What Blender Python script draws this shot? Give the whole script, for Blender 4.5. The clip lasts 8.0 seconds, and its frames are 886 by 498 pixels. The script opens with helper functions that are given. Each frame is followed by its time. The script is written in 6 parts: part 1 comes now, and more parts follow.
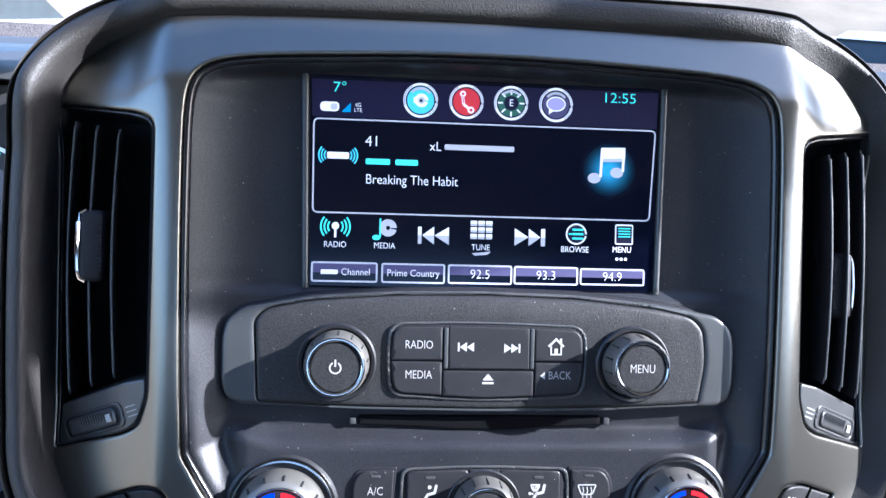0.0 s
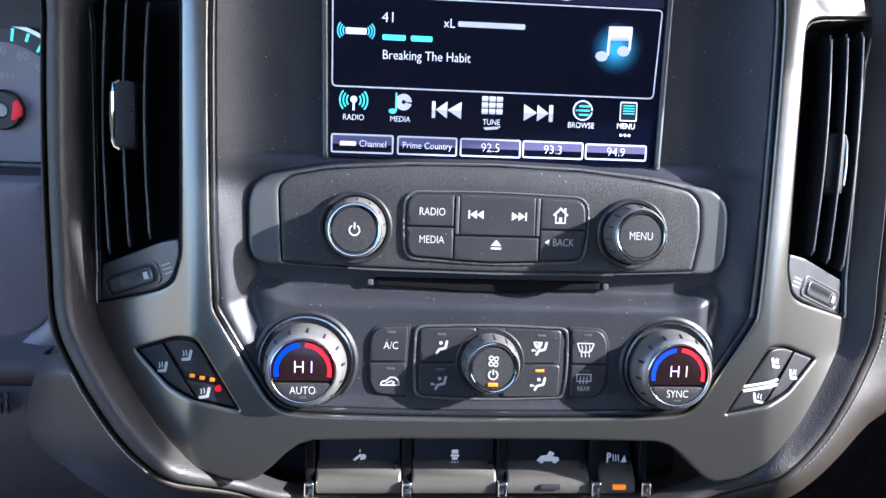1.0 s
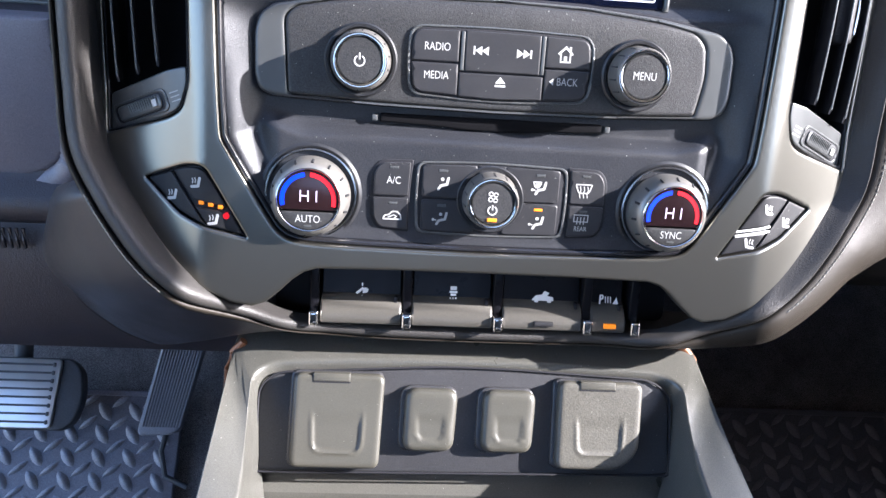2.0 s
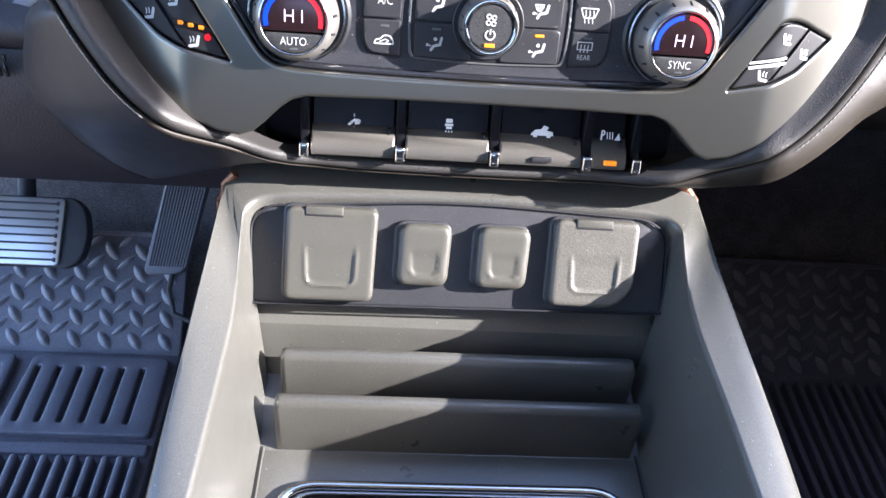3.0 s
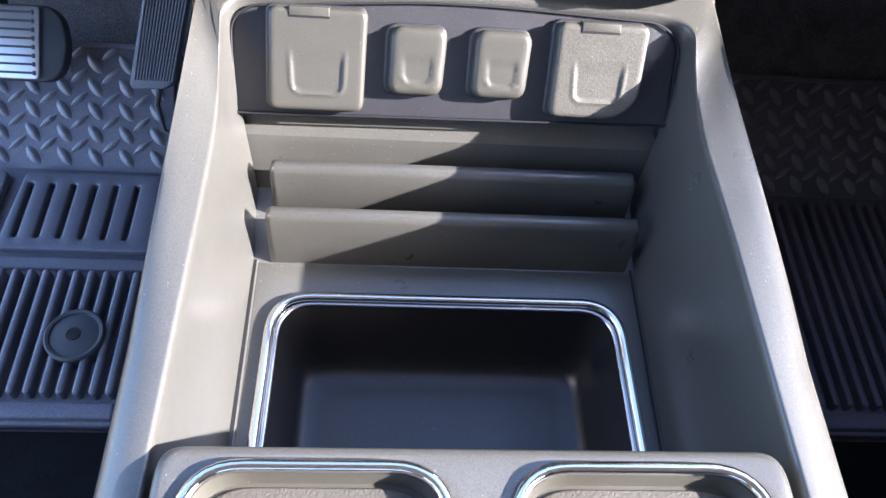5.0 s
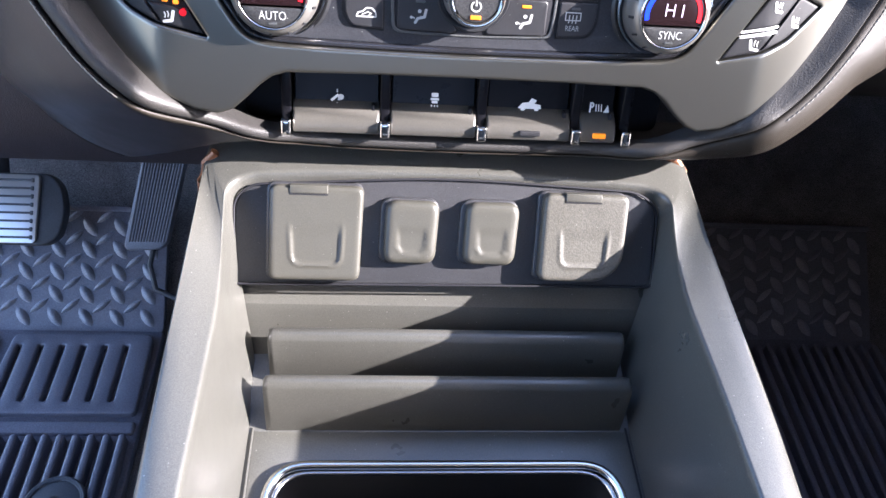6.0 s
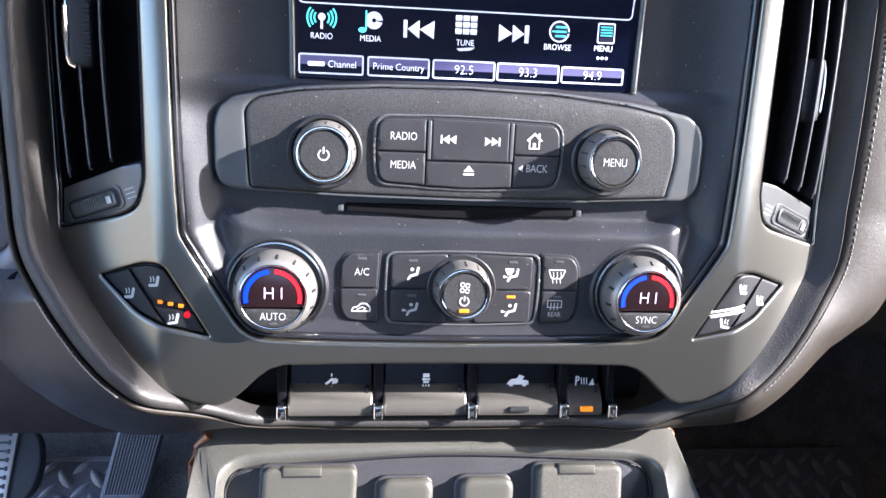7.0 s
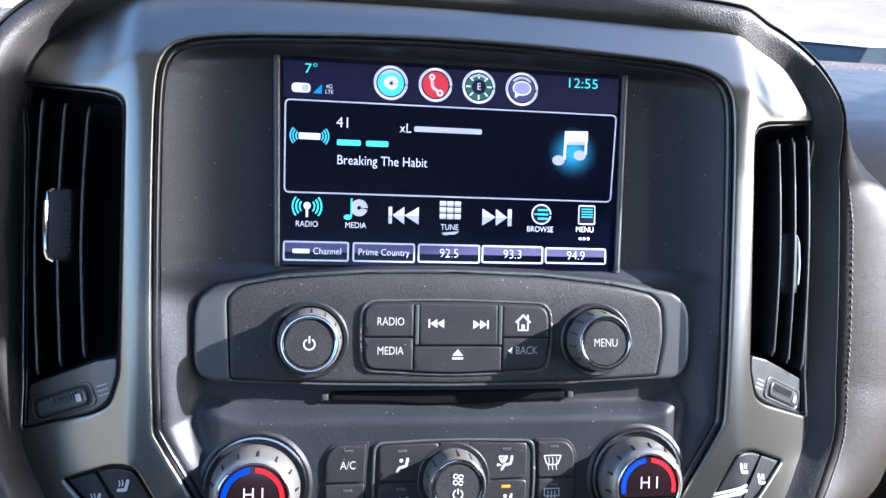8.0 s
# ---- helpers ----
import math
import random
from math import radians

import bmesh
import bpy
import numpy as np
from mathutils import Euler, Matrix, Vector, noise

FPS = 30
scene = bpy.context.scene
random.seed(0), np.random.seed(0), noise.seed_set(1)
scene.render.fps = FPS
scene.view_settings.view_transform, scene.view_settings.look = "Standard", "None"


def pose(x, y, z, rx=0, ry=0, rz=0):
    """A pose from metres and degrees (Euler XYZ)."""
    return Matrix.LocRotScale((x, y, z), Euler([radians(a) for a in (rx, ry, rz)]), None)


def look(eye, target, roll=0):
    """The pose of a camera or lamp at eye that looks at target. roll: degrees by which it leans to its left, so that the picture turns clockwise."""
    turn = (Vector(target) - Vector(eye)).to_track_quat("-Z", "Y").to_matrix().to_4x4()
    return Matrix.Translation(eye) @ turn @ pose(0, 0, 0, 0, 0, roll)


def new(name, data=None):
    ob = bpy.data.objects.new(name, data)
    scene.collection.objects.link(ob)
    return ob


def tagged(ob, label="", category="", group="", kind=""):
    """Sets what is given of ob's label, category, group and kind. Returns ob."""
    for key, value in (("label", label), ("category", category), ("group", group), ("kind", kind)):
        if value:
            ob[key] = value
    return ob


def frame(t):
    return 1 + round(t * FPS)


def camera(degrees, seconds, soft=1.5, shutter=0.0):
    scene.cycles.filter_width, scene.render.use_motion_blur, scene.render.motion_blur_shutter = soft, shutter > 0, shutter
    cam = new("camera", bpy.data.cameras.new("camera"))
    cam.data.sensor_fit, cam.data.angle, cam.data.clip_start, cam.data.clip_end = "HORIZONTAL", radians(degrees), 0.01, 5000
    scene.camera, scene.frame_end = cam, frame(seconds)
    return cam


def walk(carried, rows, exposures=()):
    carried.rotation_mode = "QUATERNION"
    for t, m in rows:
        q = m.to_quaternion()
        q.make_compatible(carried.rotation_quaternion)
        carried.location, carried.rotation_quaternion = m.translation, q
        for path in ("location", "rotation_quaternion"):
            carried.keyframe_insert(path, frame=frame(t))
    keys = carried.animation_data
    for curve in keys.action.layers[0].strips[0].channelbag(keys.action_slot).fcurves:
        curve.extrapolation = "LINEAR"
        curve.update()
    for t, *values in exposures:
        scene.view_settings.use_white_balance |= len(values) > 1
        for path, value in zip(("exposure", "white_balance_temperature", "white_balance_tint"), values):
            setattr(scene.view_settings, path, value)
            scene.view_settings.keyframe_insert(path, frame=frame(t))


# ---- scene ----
cam = camera(60.2, 8.0)
PATH = [
    (0, (-0.055, -0.374, 0.961), (0.128, 1.513, 0.326), 3.1),
    (0.5, (-0.061, -0.388, 0.956), (0.116, 1.485, 0.277), 3.1),
    (1, (-0.057, -0.405, 0.947), (0.102, 1.406, 0.115), 3.5),
    (1.2, (-0.059, -0.41, 0.943), (0.109, 1.372, 0.05), 4.2),
    (2.3, (-0.049, -0.43, 0.919), (0.093, 1.199, -0.233), 5.5),
    (2.5, (-0.046, -0.429, 0.917), (0.096, 1.15, -0.303), 5.8),
    (3, (-0.043, -0.425, 0.908), (0.092, 1.026, -0.462), 6.2),
    (3.5, (-0.043, -0.424, 0.902), (0.092, 0.885, -0.604), 6.8),
    (4, (-0.04, -0.421, 0.893), (0.097, 0.761, -0.714), 7.3),
    (4.2, (-0.04, -0.419, 0.891), (0.098, 0.723, -0.745), 7.5),
    (5.3, (-0.038, -0.419, 0.892), (0.119, 0.678, -0.772), 8.4),
    (5.5, (-0.039, -0.417, 0.896), (0.12, 0.743, -0.725), 7.8),
    (6, (-0.046, -0.415, 0.908), (0.139, 0.969, -0.524), 6.8),
    (6.5, (-0.053, -0.412, 0.922), (0.164, 1.177, -0.273), 5.8),
    (7, (-0.055, -0.399, 0.948), (0.174, 1.309, -0.067), 5.0),
    (7.5, (-0.064, -0.399, 0.96), (0.222, 1.414, 0.164), 4.6),
    (8, (-0.067, -0.384, 0.956), (0.253, 1.483, 0.317), 4.3),
]
EXPOSURES = [(0.0, 2.3, 5150, 15), (1.2, 2.63, 5430, 17), (2.5, 2.9, 5650, 17), (4.0, 3.1, 5650, 20), (5.5, 3.1, 5650, 20), (6.5, 3.12, 5720, 19), (7.2, 2.88, 5580, 17), (8.0, 2.48, 5300, 16)]
walk(cam, [(t, look(eye, target, roll)) for t, eye, target, roll in PATH], EXPOSURES)

# ---- world, sun, exposure ----
SUN = Vector((1.0, -0.21, 0.5)).normalized()
sky_world = bpy.data.worlds.new("sky")
scene.world = sky_world
sky_world.use_nodes = True
wn = sky_world.node_tree
sky = wn.nodes.new("ShaderNodeTexSky")
sky.sky_type, sky.sun_disc = "NISHITA", False
sky.dust_density = 1.6
sky.sun_elevation = math.asin(SUN.z)
sky.sun_rotation = math.atan2(SUN.x, SUN.y)
wn.links.new(sky.outputs["Color"], wn.nodes["Background"].inputs["Color"])
wn.nodes["Background"].inputs["Strength"].default_value = 0.14
sun = new("sun", bpy.data.lights.new("sun", "SUN"))
sun.data.energy, sun.data.angle, sun.data.color = 5.0, radians(0.53), (1.0, 0.91, 0.78)
sun.matrix_world = look((0, 0, 3), Vector((0, 0, 3)) - SUN)

# ---- materials ----


def mat(name, color, rough=0.5, metal=0.0, grain=None, vary=None, dust=0.0, coat=0.0, leather=None, emit=0.0, spec=0.5, brushed=0.0):
    """A node material: colour with slow variation, fine grain or leather relief, and specks of dust."""
    m = bpy.data.materials.new(name)
    m.use_nodes = True
    nt = m.node_tree
    b = nt.nodes["Principled BSDF"]
    b.inputs["Base Color"].default_value = (*color, 1)
    b.inputs["Roughness"].default_value = rough
    b.inputs["Metallic"].default_value = metal
    b.inputs["Specular IOR Level"].default_value = spec
    b.inputs["Coat Weight"].default_value = coat
    b.inputs["Coat Roughness"].default_value = 0.08
    if emit:
        emit *= 0.37
        b.inputs["Specular IOR Level"].default_value = min(spec, 0.25)
        b.inputs["Emission Color"].default_value = (*color, 1)
        b.inputs["Emission Strength"].default_value = emit
    co = nt.nodes.new("ShaderNodeTexCoord")
    col = None

    def noise_of(scale, detail=3.0, rough_=0.6):
        n = nt.nodes.new("ShaderNodeTexNoise")
        n.inputs["Scale"].default_value, n.inputs["Detail"].default_value, n.inputs["Roughness"].default_value = scale, detail, rough_
        nt.links.new(co.outputs["Object"], n.inputs["Vector"])
        return n

    def ramp(src, lo, hi, a, c):
        r = nt.nodes.new("ShaderNodeMapRange")
        r.inputs["From Min"].default_value, r.inputs["From Max"].default_value = lo, hi
        r.inputs["To Min"].default_value, r.inputs["To Max"].default_value = a, c
        nt.links.new(src, r.inputs["Value"])
        return r.outputs["Result"]

    if vary:
        scale, amount = vary
        n = noise_of(scale, 5.0)
        mix = nt.nodes.new("ShaderNodeMix")
        mix.data_type = "RGBA"
        mix.inputs["A"].default_value = (*[c * (1 - amount) for c in color], 1)
        mix.inputs["B"].default_value = (*[min(1, c * (1 + amount)) for c in color], 1)
        nt.links.new(ramp(n.outputs["Fac"], 0.3, 0.7, 0, 1), mix.inputs["Factor"])
        col = mix.outputs["Result"]
        n2 = noise_of(scale * 3.7, 4.0)
        nt.links.new(ramp(n2.outputs["Fac"], 0.3, 0.7, max(0.02, rough * 0.88), min(1, rough * 1.12)), b.inputs["Roughness"])
    if dust:
        v = nt.nodes.new("ShaderNodeTexVoronoi")
        v.inputs["Scale"].default_value = 640.0
        nt.links.new(co.outputs["Object"], v.inputs["Vector"])
        pick = nt.nodes.new("ShaderNodeSeparateColor")
        nt.links.new(v.outputs["Color"], pick.inputs["Color"])
        size = ramp(pick.outputs["Red"], 0.93, 1.0, 0.0, 0.1 + 0.1 * dust)
        less = nt.nodes.new("ShaderNodeMath")
        less.operation = "LESS_THAN"
        nt.links.new(v.outputs["Distance"], less.inputs[0])
        nt.links.new(size, less.inputs[1])
        mix = nt.nodes.new("ShaderNodeMix")
        mix.data_type = "RGBA"
        mix.inputs["A"].default_value = (*color, 1)
        mix.inputs["B"].default_value = (0.22, 0.215, 0.2, 1)
        nt.links.new(less.outputs["Value"], mix.inputs["Factor"])
        if col:
            nt.links.new(col, mix.inputs["A"])
        col = mix.outputs["Result"]
    if col:
        nt.links.new(col, b.inputs["Base Color"])
    height = None
    strength, dist = 0.2, 0.0003
    if grain:
        scale, strength, dist = grain
        grit = noise_of(scale, 2.0, 0.7)
        height = grit.outputs["Fac"]
        if col:
            mix = nt.nodes.new("ShaderNodeMix")
            mix.data_type, mix.blend_type = "RGBA", "MULTIPLY"
            mix.inputs["Factor"].default_value = 1.0
            nt.links.new(col, mix.inputs["A"])
            shade = ramp(grit.outputs["Fac"], 0.3, 0.72, 1 - 0.8 * strength, 1 + 0.9 * strength)
            nt.links.new(shade, mix.inputs["B"])
            nt.links.new(mix.outputs["Result"], b.inputs["Base Color"])
    if leather:
        scale, strength, dist = leather
        warp = noise_of(scale * 0.6, 2.0)
        add = nt.nodes.new("ShaderNodeVectorMath")
        add.operation = "MULTIPLY_ADD"
        add.inputs[1].default_value = (0.004, 0.004, 0.004)
        nt.links.new(warp.outputs["Color"], add.inputs[0])
        nt.links.new(co.outputs["Object"], add.inputs[2])
        v = nt.nodes.new("ShaderNodeTexVoronoi")
        v.feature = "DISTANCE_TO_EDGE"
        v.inputs["Scale"].default_value = scale
        nt.links.new(add.outputs["Vector"], v.inputs["Vector"])
        height = ramp(v.outputs["Distance"], 0.0, 0.28, 0, 1)
    if height:
        bump = nt.nodes.new("ShaderNodeBump")
        bump.inputs["Strength"].default_value, bump.inputs["Distance"].default_value = strength, dist
        nt.links.new(height, bump.inputs["Height"])
        nt.links.new(bump.outputs["Normal"], b.inputs["Normal"])
    return m


SILVER = mat("satin_silver", (0.195, 0.189, 0.166), 0.285, 0.93, grain=(2600, 0.02, 0.0001), dust=0.2)
BLACK = mat("black_plastic", (0.014, 0.0145, 0.0165), 0.4, grain=(1900, 0.25, 0.0002), vary=(14, 0.15), dust=0.6)
FACE = mat("charcoal_plastic", (0.026, 0.026, 0.0265), 0.42, grain=(1500, 0.75, 0.00025), vary=(18, 0.14), dust=1.1, spec=0.38)
BUTTON = mat("button_plastic", (0.019, 0.019, 0.021), 0.45, grain=(2400, 0.3, 0.0002), vary=(30, 0.12), dust=0.9, spec=0.38)
PIANO = mat("gloss_black_plastic", (0.012, 0.012, 0.014), 0.2, vary=(20, 0.1), dust=0.3)
SLOT_BLACK = mat("slot_shade_black", (0.004, 0.004, 0.005), 0.85, spec=0.08)
GAP = mat("shadow_gap_plastic", (0.014, 0.014, 0.017), 0.6, spec=0.25)
CAP = mat("smoke_grey_plastic", (0.075, 0.078, 0.078), 0.32, 0.3, vary=(20, 0.1), dust=0.5)
CONSOLE = mat("console_plastic", (0.067, 0.0655, 0.057), 0.31, grain=(1500, 0.35, 0.00025), vary=(7, 0.12), dust=1.2, spec=0.75)
LID = mat("lid_plastic", (0.055, 0.0525, 0.042), 0.42, grain=(1500, 0.2, 0.0002), vary=(12, 0.1), dust=0.5)
LID_GRAIN = mat("grained_lid_plastic", (0.066, 0.062, 0.05), 0.46, grain=(1000, 0.38, 0.0004), vary=(12, 0.1), dust=0.4)
# Sunlit and shaded tones of the switch bank's plastic.
SUNLIT_LEDGE = mat("sunlit_switch_plastic", (0.062, 0.058, 0.05), 0.36, grain=(1800, 0.2, 0.0002), vary=(25, 0.1), dust=0.3)
SHADED_GLOSS = mat("shaded_gloss_plastic", (0.007, 0.007, 0.009), 0.3, vary=(20, 0.1), spec=0.14)
# Lighter copy of the white print: makes up for shade or missing shine.
BRIGHTENED_WHITE = mat("brightened_white", (0.8, 0.8, 0.78), 0.6)
POD = mat("pod_plastic", (0.15, 0.142, 0.165), 0.4, grain=(1500, 0.3, 0.0002), vary=(9, 0.12))
WELL = mat("well_plastic", (0.03, 0.03, 0.032), 0.34, grain=(1500, 0.4, 0.0003), vary=(8, 0.12), dust=0.5)
LEATHER = mat("black_leather", (0.03, 0.028, 0.026), 0.5, leather=(620, 0.3, 0.00035), vary=(11, 0.15), dust=0.1, spec=0.4)
PANEL_LEATHER = mat("brown_black_leather", (0.026, 0.0215, 0.0165), 0.5, leather=(900, 0.22, 0.0003), vary=(11, 0.12), dust=0.2, spec=0.26)
FLANK = mat("brown_flank_leather", (0.025, 0.0215, 0.0215), 0.38, leather=(900, 0.15, 0.0003), vary=(9, 0.12), dust=0.15, spec=0.5)
KNEE = mat("soft_knee_plastic", (0.036, 0.031, 0.036), 0.45, leather=(560, 0.3, 0.0004), vary=(9, 0.12), dust=0.2)
THREAD = mat("grey_thread", (0.24, 0.225, 0.2), 0.8)
CHROME = mat("chrome", (0.72, 0.705, 0.68), 0.1, 1.0, vary=(25, 0.03))
DARK_CHROME = mat("dark_chrome", (0.42, 0.42, 0.42), 0.2, 1.0, vary=(25, 0.05))
KNURL = mat("satin_metal", (0.19, 0.182, 0.165), 0.34, 0.55, vary=(30, 0.08))
SLAT = mat("vent_plastic", (0.022, 0.022, 0.026), 0.35, vary=(20, 0.1))
WHITE = mat("white_print", (0.44, 0.44, 0.43), 0.6)
GREY_PRINT = mat("grey_print", (0.42, 0.42, 0.41), 0.6)
LINER = mat("woven_liner_rubber", (0.062, 0.056, 0.045), 0.6, leather=(480, 0.3, 0.0004), vary=(20, 0.15), dust=0.3)
RUBBER = mat("rubber", (0.045, 0.046, 0.053), 0.6, grain=(700, 0.3, 0.0003), vary=(15, 0.2))
FASCIA = mat("fascia_plastic", (0.02, 0.021, 0.0245), 0.39, grain=(1500, 0.5, 0.00025), vary=(16, 0.14), dust=1.0, spec=0.33)
PEDAL_RUBBER = mat("pale_pedal_rubber", (0.15, 0.15, 0.175), 0.42, grain=(700, 0.3, 0.0003), vary=(15, 0.15))
PALE_RUBBER = mat("pale_mat_rubber", (0.25, 0.245, 0.27), 0.36, grain=(600, 0.3, 0.0003), vary=(20, 0.15))
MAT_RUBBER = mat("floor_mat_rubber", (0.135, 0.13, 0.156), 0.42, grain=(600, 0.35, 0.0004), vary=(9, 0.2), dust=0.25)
CARPET = mat("carpet", (0.2, 0.183, 0.182), 0.95, grain=(900, 1.0, 0.002), vary=(30, 0.25), spec=0.1)
# Near-black that puts the shade behind the mats into colour.
SHADE_FLOOR = mat("shade_black_floor", (0.009, 0.009, 0.0095), 0.95, grain=(900, 0.6, 0.001), vary=(20, 0.2), spec=0.05)
STEEL = mat("brushed_steel", (0.62, 0.61, 0.60), 0.34, 0.9, vary=(18, 0.06))
COPPER = mat("copper_brown", (0.2, 0.085, 0.04), 0.42, 0.4, vary=(30, 0.1))
HEADLINER = mat("headliner_cloth", (0.55, 0.535, 0.5), 0.9, grain=(500, 0.4, 0.0005), vary=(6, 0.08))
DOOR_TRIM = mat("door_plastic", (0.04, 0.04, 0.042), 0.6, grain=(900, 0.3, 0.0003), vary=(6, 0.15))
SCREEN = mat("screen_glass", (0.004, 0.005, 0.012), 0.12, vary=(30, 0.1), spec=0.3)
KEY = mat("seat_key_plastic", (0.015, 0.015, 0.0165), 0.5, grain=(2400, 0.2, 0.0002), vary=(30, 0.12), dust=0.4, spec=0.25)
SNOW = mat("pale_dry_ground", (0.165, 0.142, 0.11), 0.9, vary=(0.3, 0.3))
HILL = mat("dry_hillside", (0.17, 0.142, 0.10), 0.95, vary=(0.12, 0.3))
TRUCK_PAINT = mat("silver_car_paint", (0.55, 0.57, 0.6), 0.3, 0.5, coat=0.6, vary=(2, 0.05))
RED_PAINT = mat("red_car_paint", (0.45, 0.03, 0.03), 0.3, coat=0.6, vary=(2, 0.08))
CAR_GLASS = mat("tinted_glass", (0.03, 0.04, 0.045), 0.06, vary=(3, 0.1))
DIAL = mat("dial_face", (0.26, 0.25, 0.28), 0.55, vary=(25, 0.1))
NEEDLE = mat("red_needle", (0.5, 0.02, 0.03), 0.4, emit=0.25)
UI_WHITE = mat("display_white", (0.74, 0.75, 0.8), emit=0.42)
UI_GREY = mat("display_grey", (0.42, 0.43, 0.48), emit=0.4)
UI_VIOLET = mat("display_violet", (0.062, 0.058, 0.125), emit=0.35)
UI_TEAL = mat("display_teal", (0.12, 0.72, 0.66), emit=0.5)
UI_BLUE = mat("display_blue", (0.02, 0.22, 0.48), emit=0.5)
UI_NAVY = mat("display_navy", (0.006, 0.0055, 0.024), emit=0.35)
UI_BACK = mat("display_backlight", (0.0012, 0.002, 0.0065), 0.12, emit=0.5, spec=0.25)
UI_CYAN = mat("display_cyan", (0.10, 0.50, 0.66), emit=0.5)
UI_RED = mat("display_red", (0.45, 0.03, 0.04), emit=0.5)
UI_GREEN = mat("display_green", (0.03, 0.10, 0.07), emit=0.5)
UI_LILAC = mat("display_lilac", (0.28, 0.26, 0.62), emit=0.5)
LED_AMBER = mat("amber_light", (0.7, 0.2, 0.008), emit=0.36)
LED_RED = mat("red_light", (0.62, 0.008, 0.014), emit=0.32)
LED_BLUE = mat("blue_light", (0.006, 0.03, 0.7), emit=0.42)
LED_LILAC = mat("lilac_digits", (0.6, 0.5, 0.66), emit=0.35)
KNOB_GLASS = mat("dark_knob_display", (0.013, 0.006, 0.007), 0.22)

# ---- geometry tools (millimetres on a plane, mapped into the world) ----


def plane_map(o, tilt):
    """u is x, v climbs a plane that leans back by tilt degrees, w stands out of it; 90 is a level plane seen from above."""
    s, c = math.sin(radians(tilt)), math.cos(radians(tilt))

    def m(u, v, w):
        return (o[0] + u / 1000, o[1] + (v * s - w * c) / 1000, o[2] + (v * c + w * s) / 1000)
    return m


DASH = plane_map((0, -0.0535, 0.8), 18.5)
PLATE = plane_map((0, -0.10, 0.59), 34)


def side_map(x, sign):
    """u is y, v is z, w stands out towards the inside of the cab."""
    def m(u, v, w):
        return (x - sign * w / 1000, u / 1000, v / 1000)
    return m


def mirror(right):
    """A closed outline from its right half, given from the top to the bottom."""
    left = [(-p[0], p[1]) for p in reversed(right) if abs(p[0]) > 1e-6]
    return list(right) + left


def flip(poly):
    return [(-p[0], p[1]) for p in reversed(poly)]


def rounded(pts, r, n=5):
    """The polygon with its corners rounded; a third number in a corner is its own radius."""
    out = []
    k = len(pts)
    for i in range(k):
        p, a, b = (np.array(pts[j % k][:2], float) for j in (i, i - 1, i + 1))
        rad = pts[i][2] if len(pts[i]) > 2 else r
        da, db = a - p, b - p
        la, lb = np.linalg.norm(da), np.linalg.norm(db)
        cut = min(rad, la * 0.49, lb * 0.49)
        s, e = p + da / la * cut, p + db / lb * cut
        for j in range(n + 1):
            f = j / n
            out.append(tuple((1 - f) ** 2 * s + 2 * f * (1 - f) * p + f * f * e))
    return out


def soft(pts, times=2):
    """The polygon with its corners cut again and again until it runs smoothly."""
    p = np.array(pts, float)
    for _ in range(times):
        q = np.roll(p, -1, 0)
        p = np.stack([0.78 * p + 0.22 * q, 0.22 * p + 0.78 * q], 1).reshape(-1, 2)
    return [tuple(x) for x in p]


def rrect(u0, u1, v0, v1, r, n=5):
    return rounded([(u0, v0), (u1, v0), (u1, v1), (u0, v1)], r, n)


def disc(cu, cv, r, n=32, a0=0.0, a1=360.0):
    return [(cu + r * math.cos(radians(a0 + (a1 - a0) * i / n)), cv + r * math.sin(radians(a0 + (a1 - a0) * i / n))) for i in range(n if a1 - a0 >= 360 else n + 1)]


def arc(cu, cv, r0, r1, a0, a1, n=16):
    return disc(cu, cv, r1, n, a0, a1) + list(reversed(disc(cu, cv, r0, n, a0, a1)))


def stroke(a, b, t):
    d = np.array(b, float) - np.array(a, float)
    q = np.array((-d[1], d[0])) / np.linalg.norm(d) * t / 2
    a, b = np.array(a), np.array(b)
    return [tuple(a + q), tuple(a - q), tuple(b - q), tuple(b + q)]


def area(poly):
    p = np.array(poly)
    q = np.roll(p, -1, 0)
    return 0.5 * np.sum(p[:, 0] * q[:, 1] - q[:, 0] * p[:, 1])


def resample(poly, step):
    p = np.array([q[:2] for q in poly], float)
    out = []
    for a, b in zip(p, np.roll(p, -1, 0)):
        n = max(1, int(round(np.linalg.norm(b - a) / step)))
        out += [a + (b - a) * i / n for i in range(n)]
    out = np.array(out)
    keep = np.linalg.norm(out - np.roll(out, 1, 0), axis=1) > 1e-4
    return out[keep]


def within(poly, pts):
    x, y = pts[:, 0], pts[:, 1]
    res = np.zeros(len(pts), bool)
    for (x0, y0), (x1, y1) in zip(poly, np.roll(poly, -1, 0)):
        if y0 == y1:
            continue
        hit = ((y0 > y) != (y1 > y)) & (x < (x1 - x0) * (y - y0) / (y1 - y0) + x0)
        res ^= hit
    return res


def far(loops, pts):
    """The distance from each point to the nearest of the loops."""
    out = np.full(len(pts), 1e9)
    for lo in range(0, len(pts), 1500):
        p = pts[lo:lo + 1500]
        best = np.full(len(p), 1e9)
        for loop in loops:
            a, b = loop, np.roll(loop, -1, 0)
            d = b - a
            t = np.clip(((p[:, None] - a) * d).sum(2) / np.maximum((d * d).sum(1), 1e-12), 0, 1)
            best = np.minimum(best, np.sqrt((((p[:, None] - a) - t[..., None] * d) ** 2).sum(2)).min(1))
        out[lo:lo + 1500] = best
    return out


def smooth01(x):
    x = np.clip(x, 0, 1)
    return x * x * (3 - 2 * x)


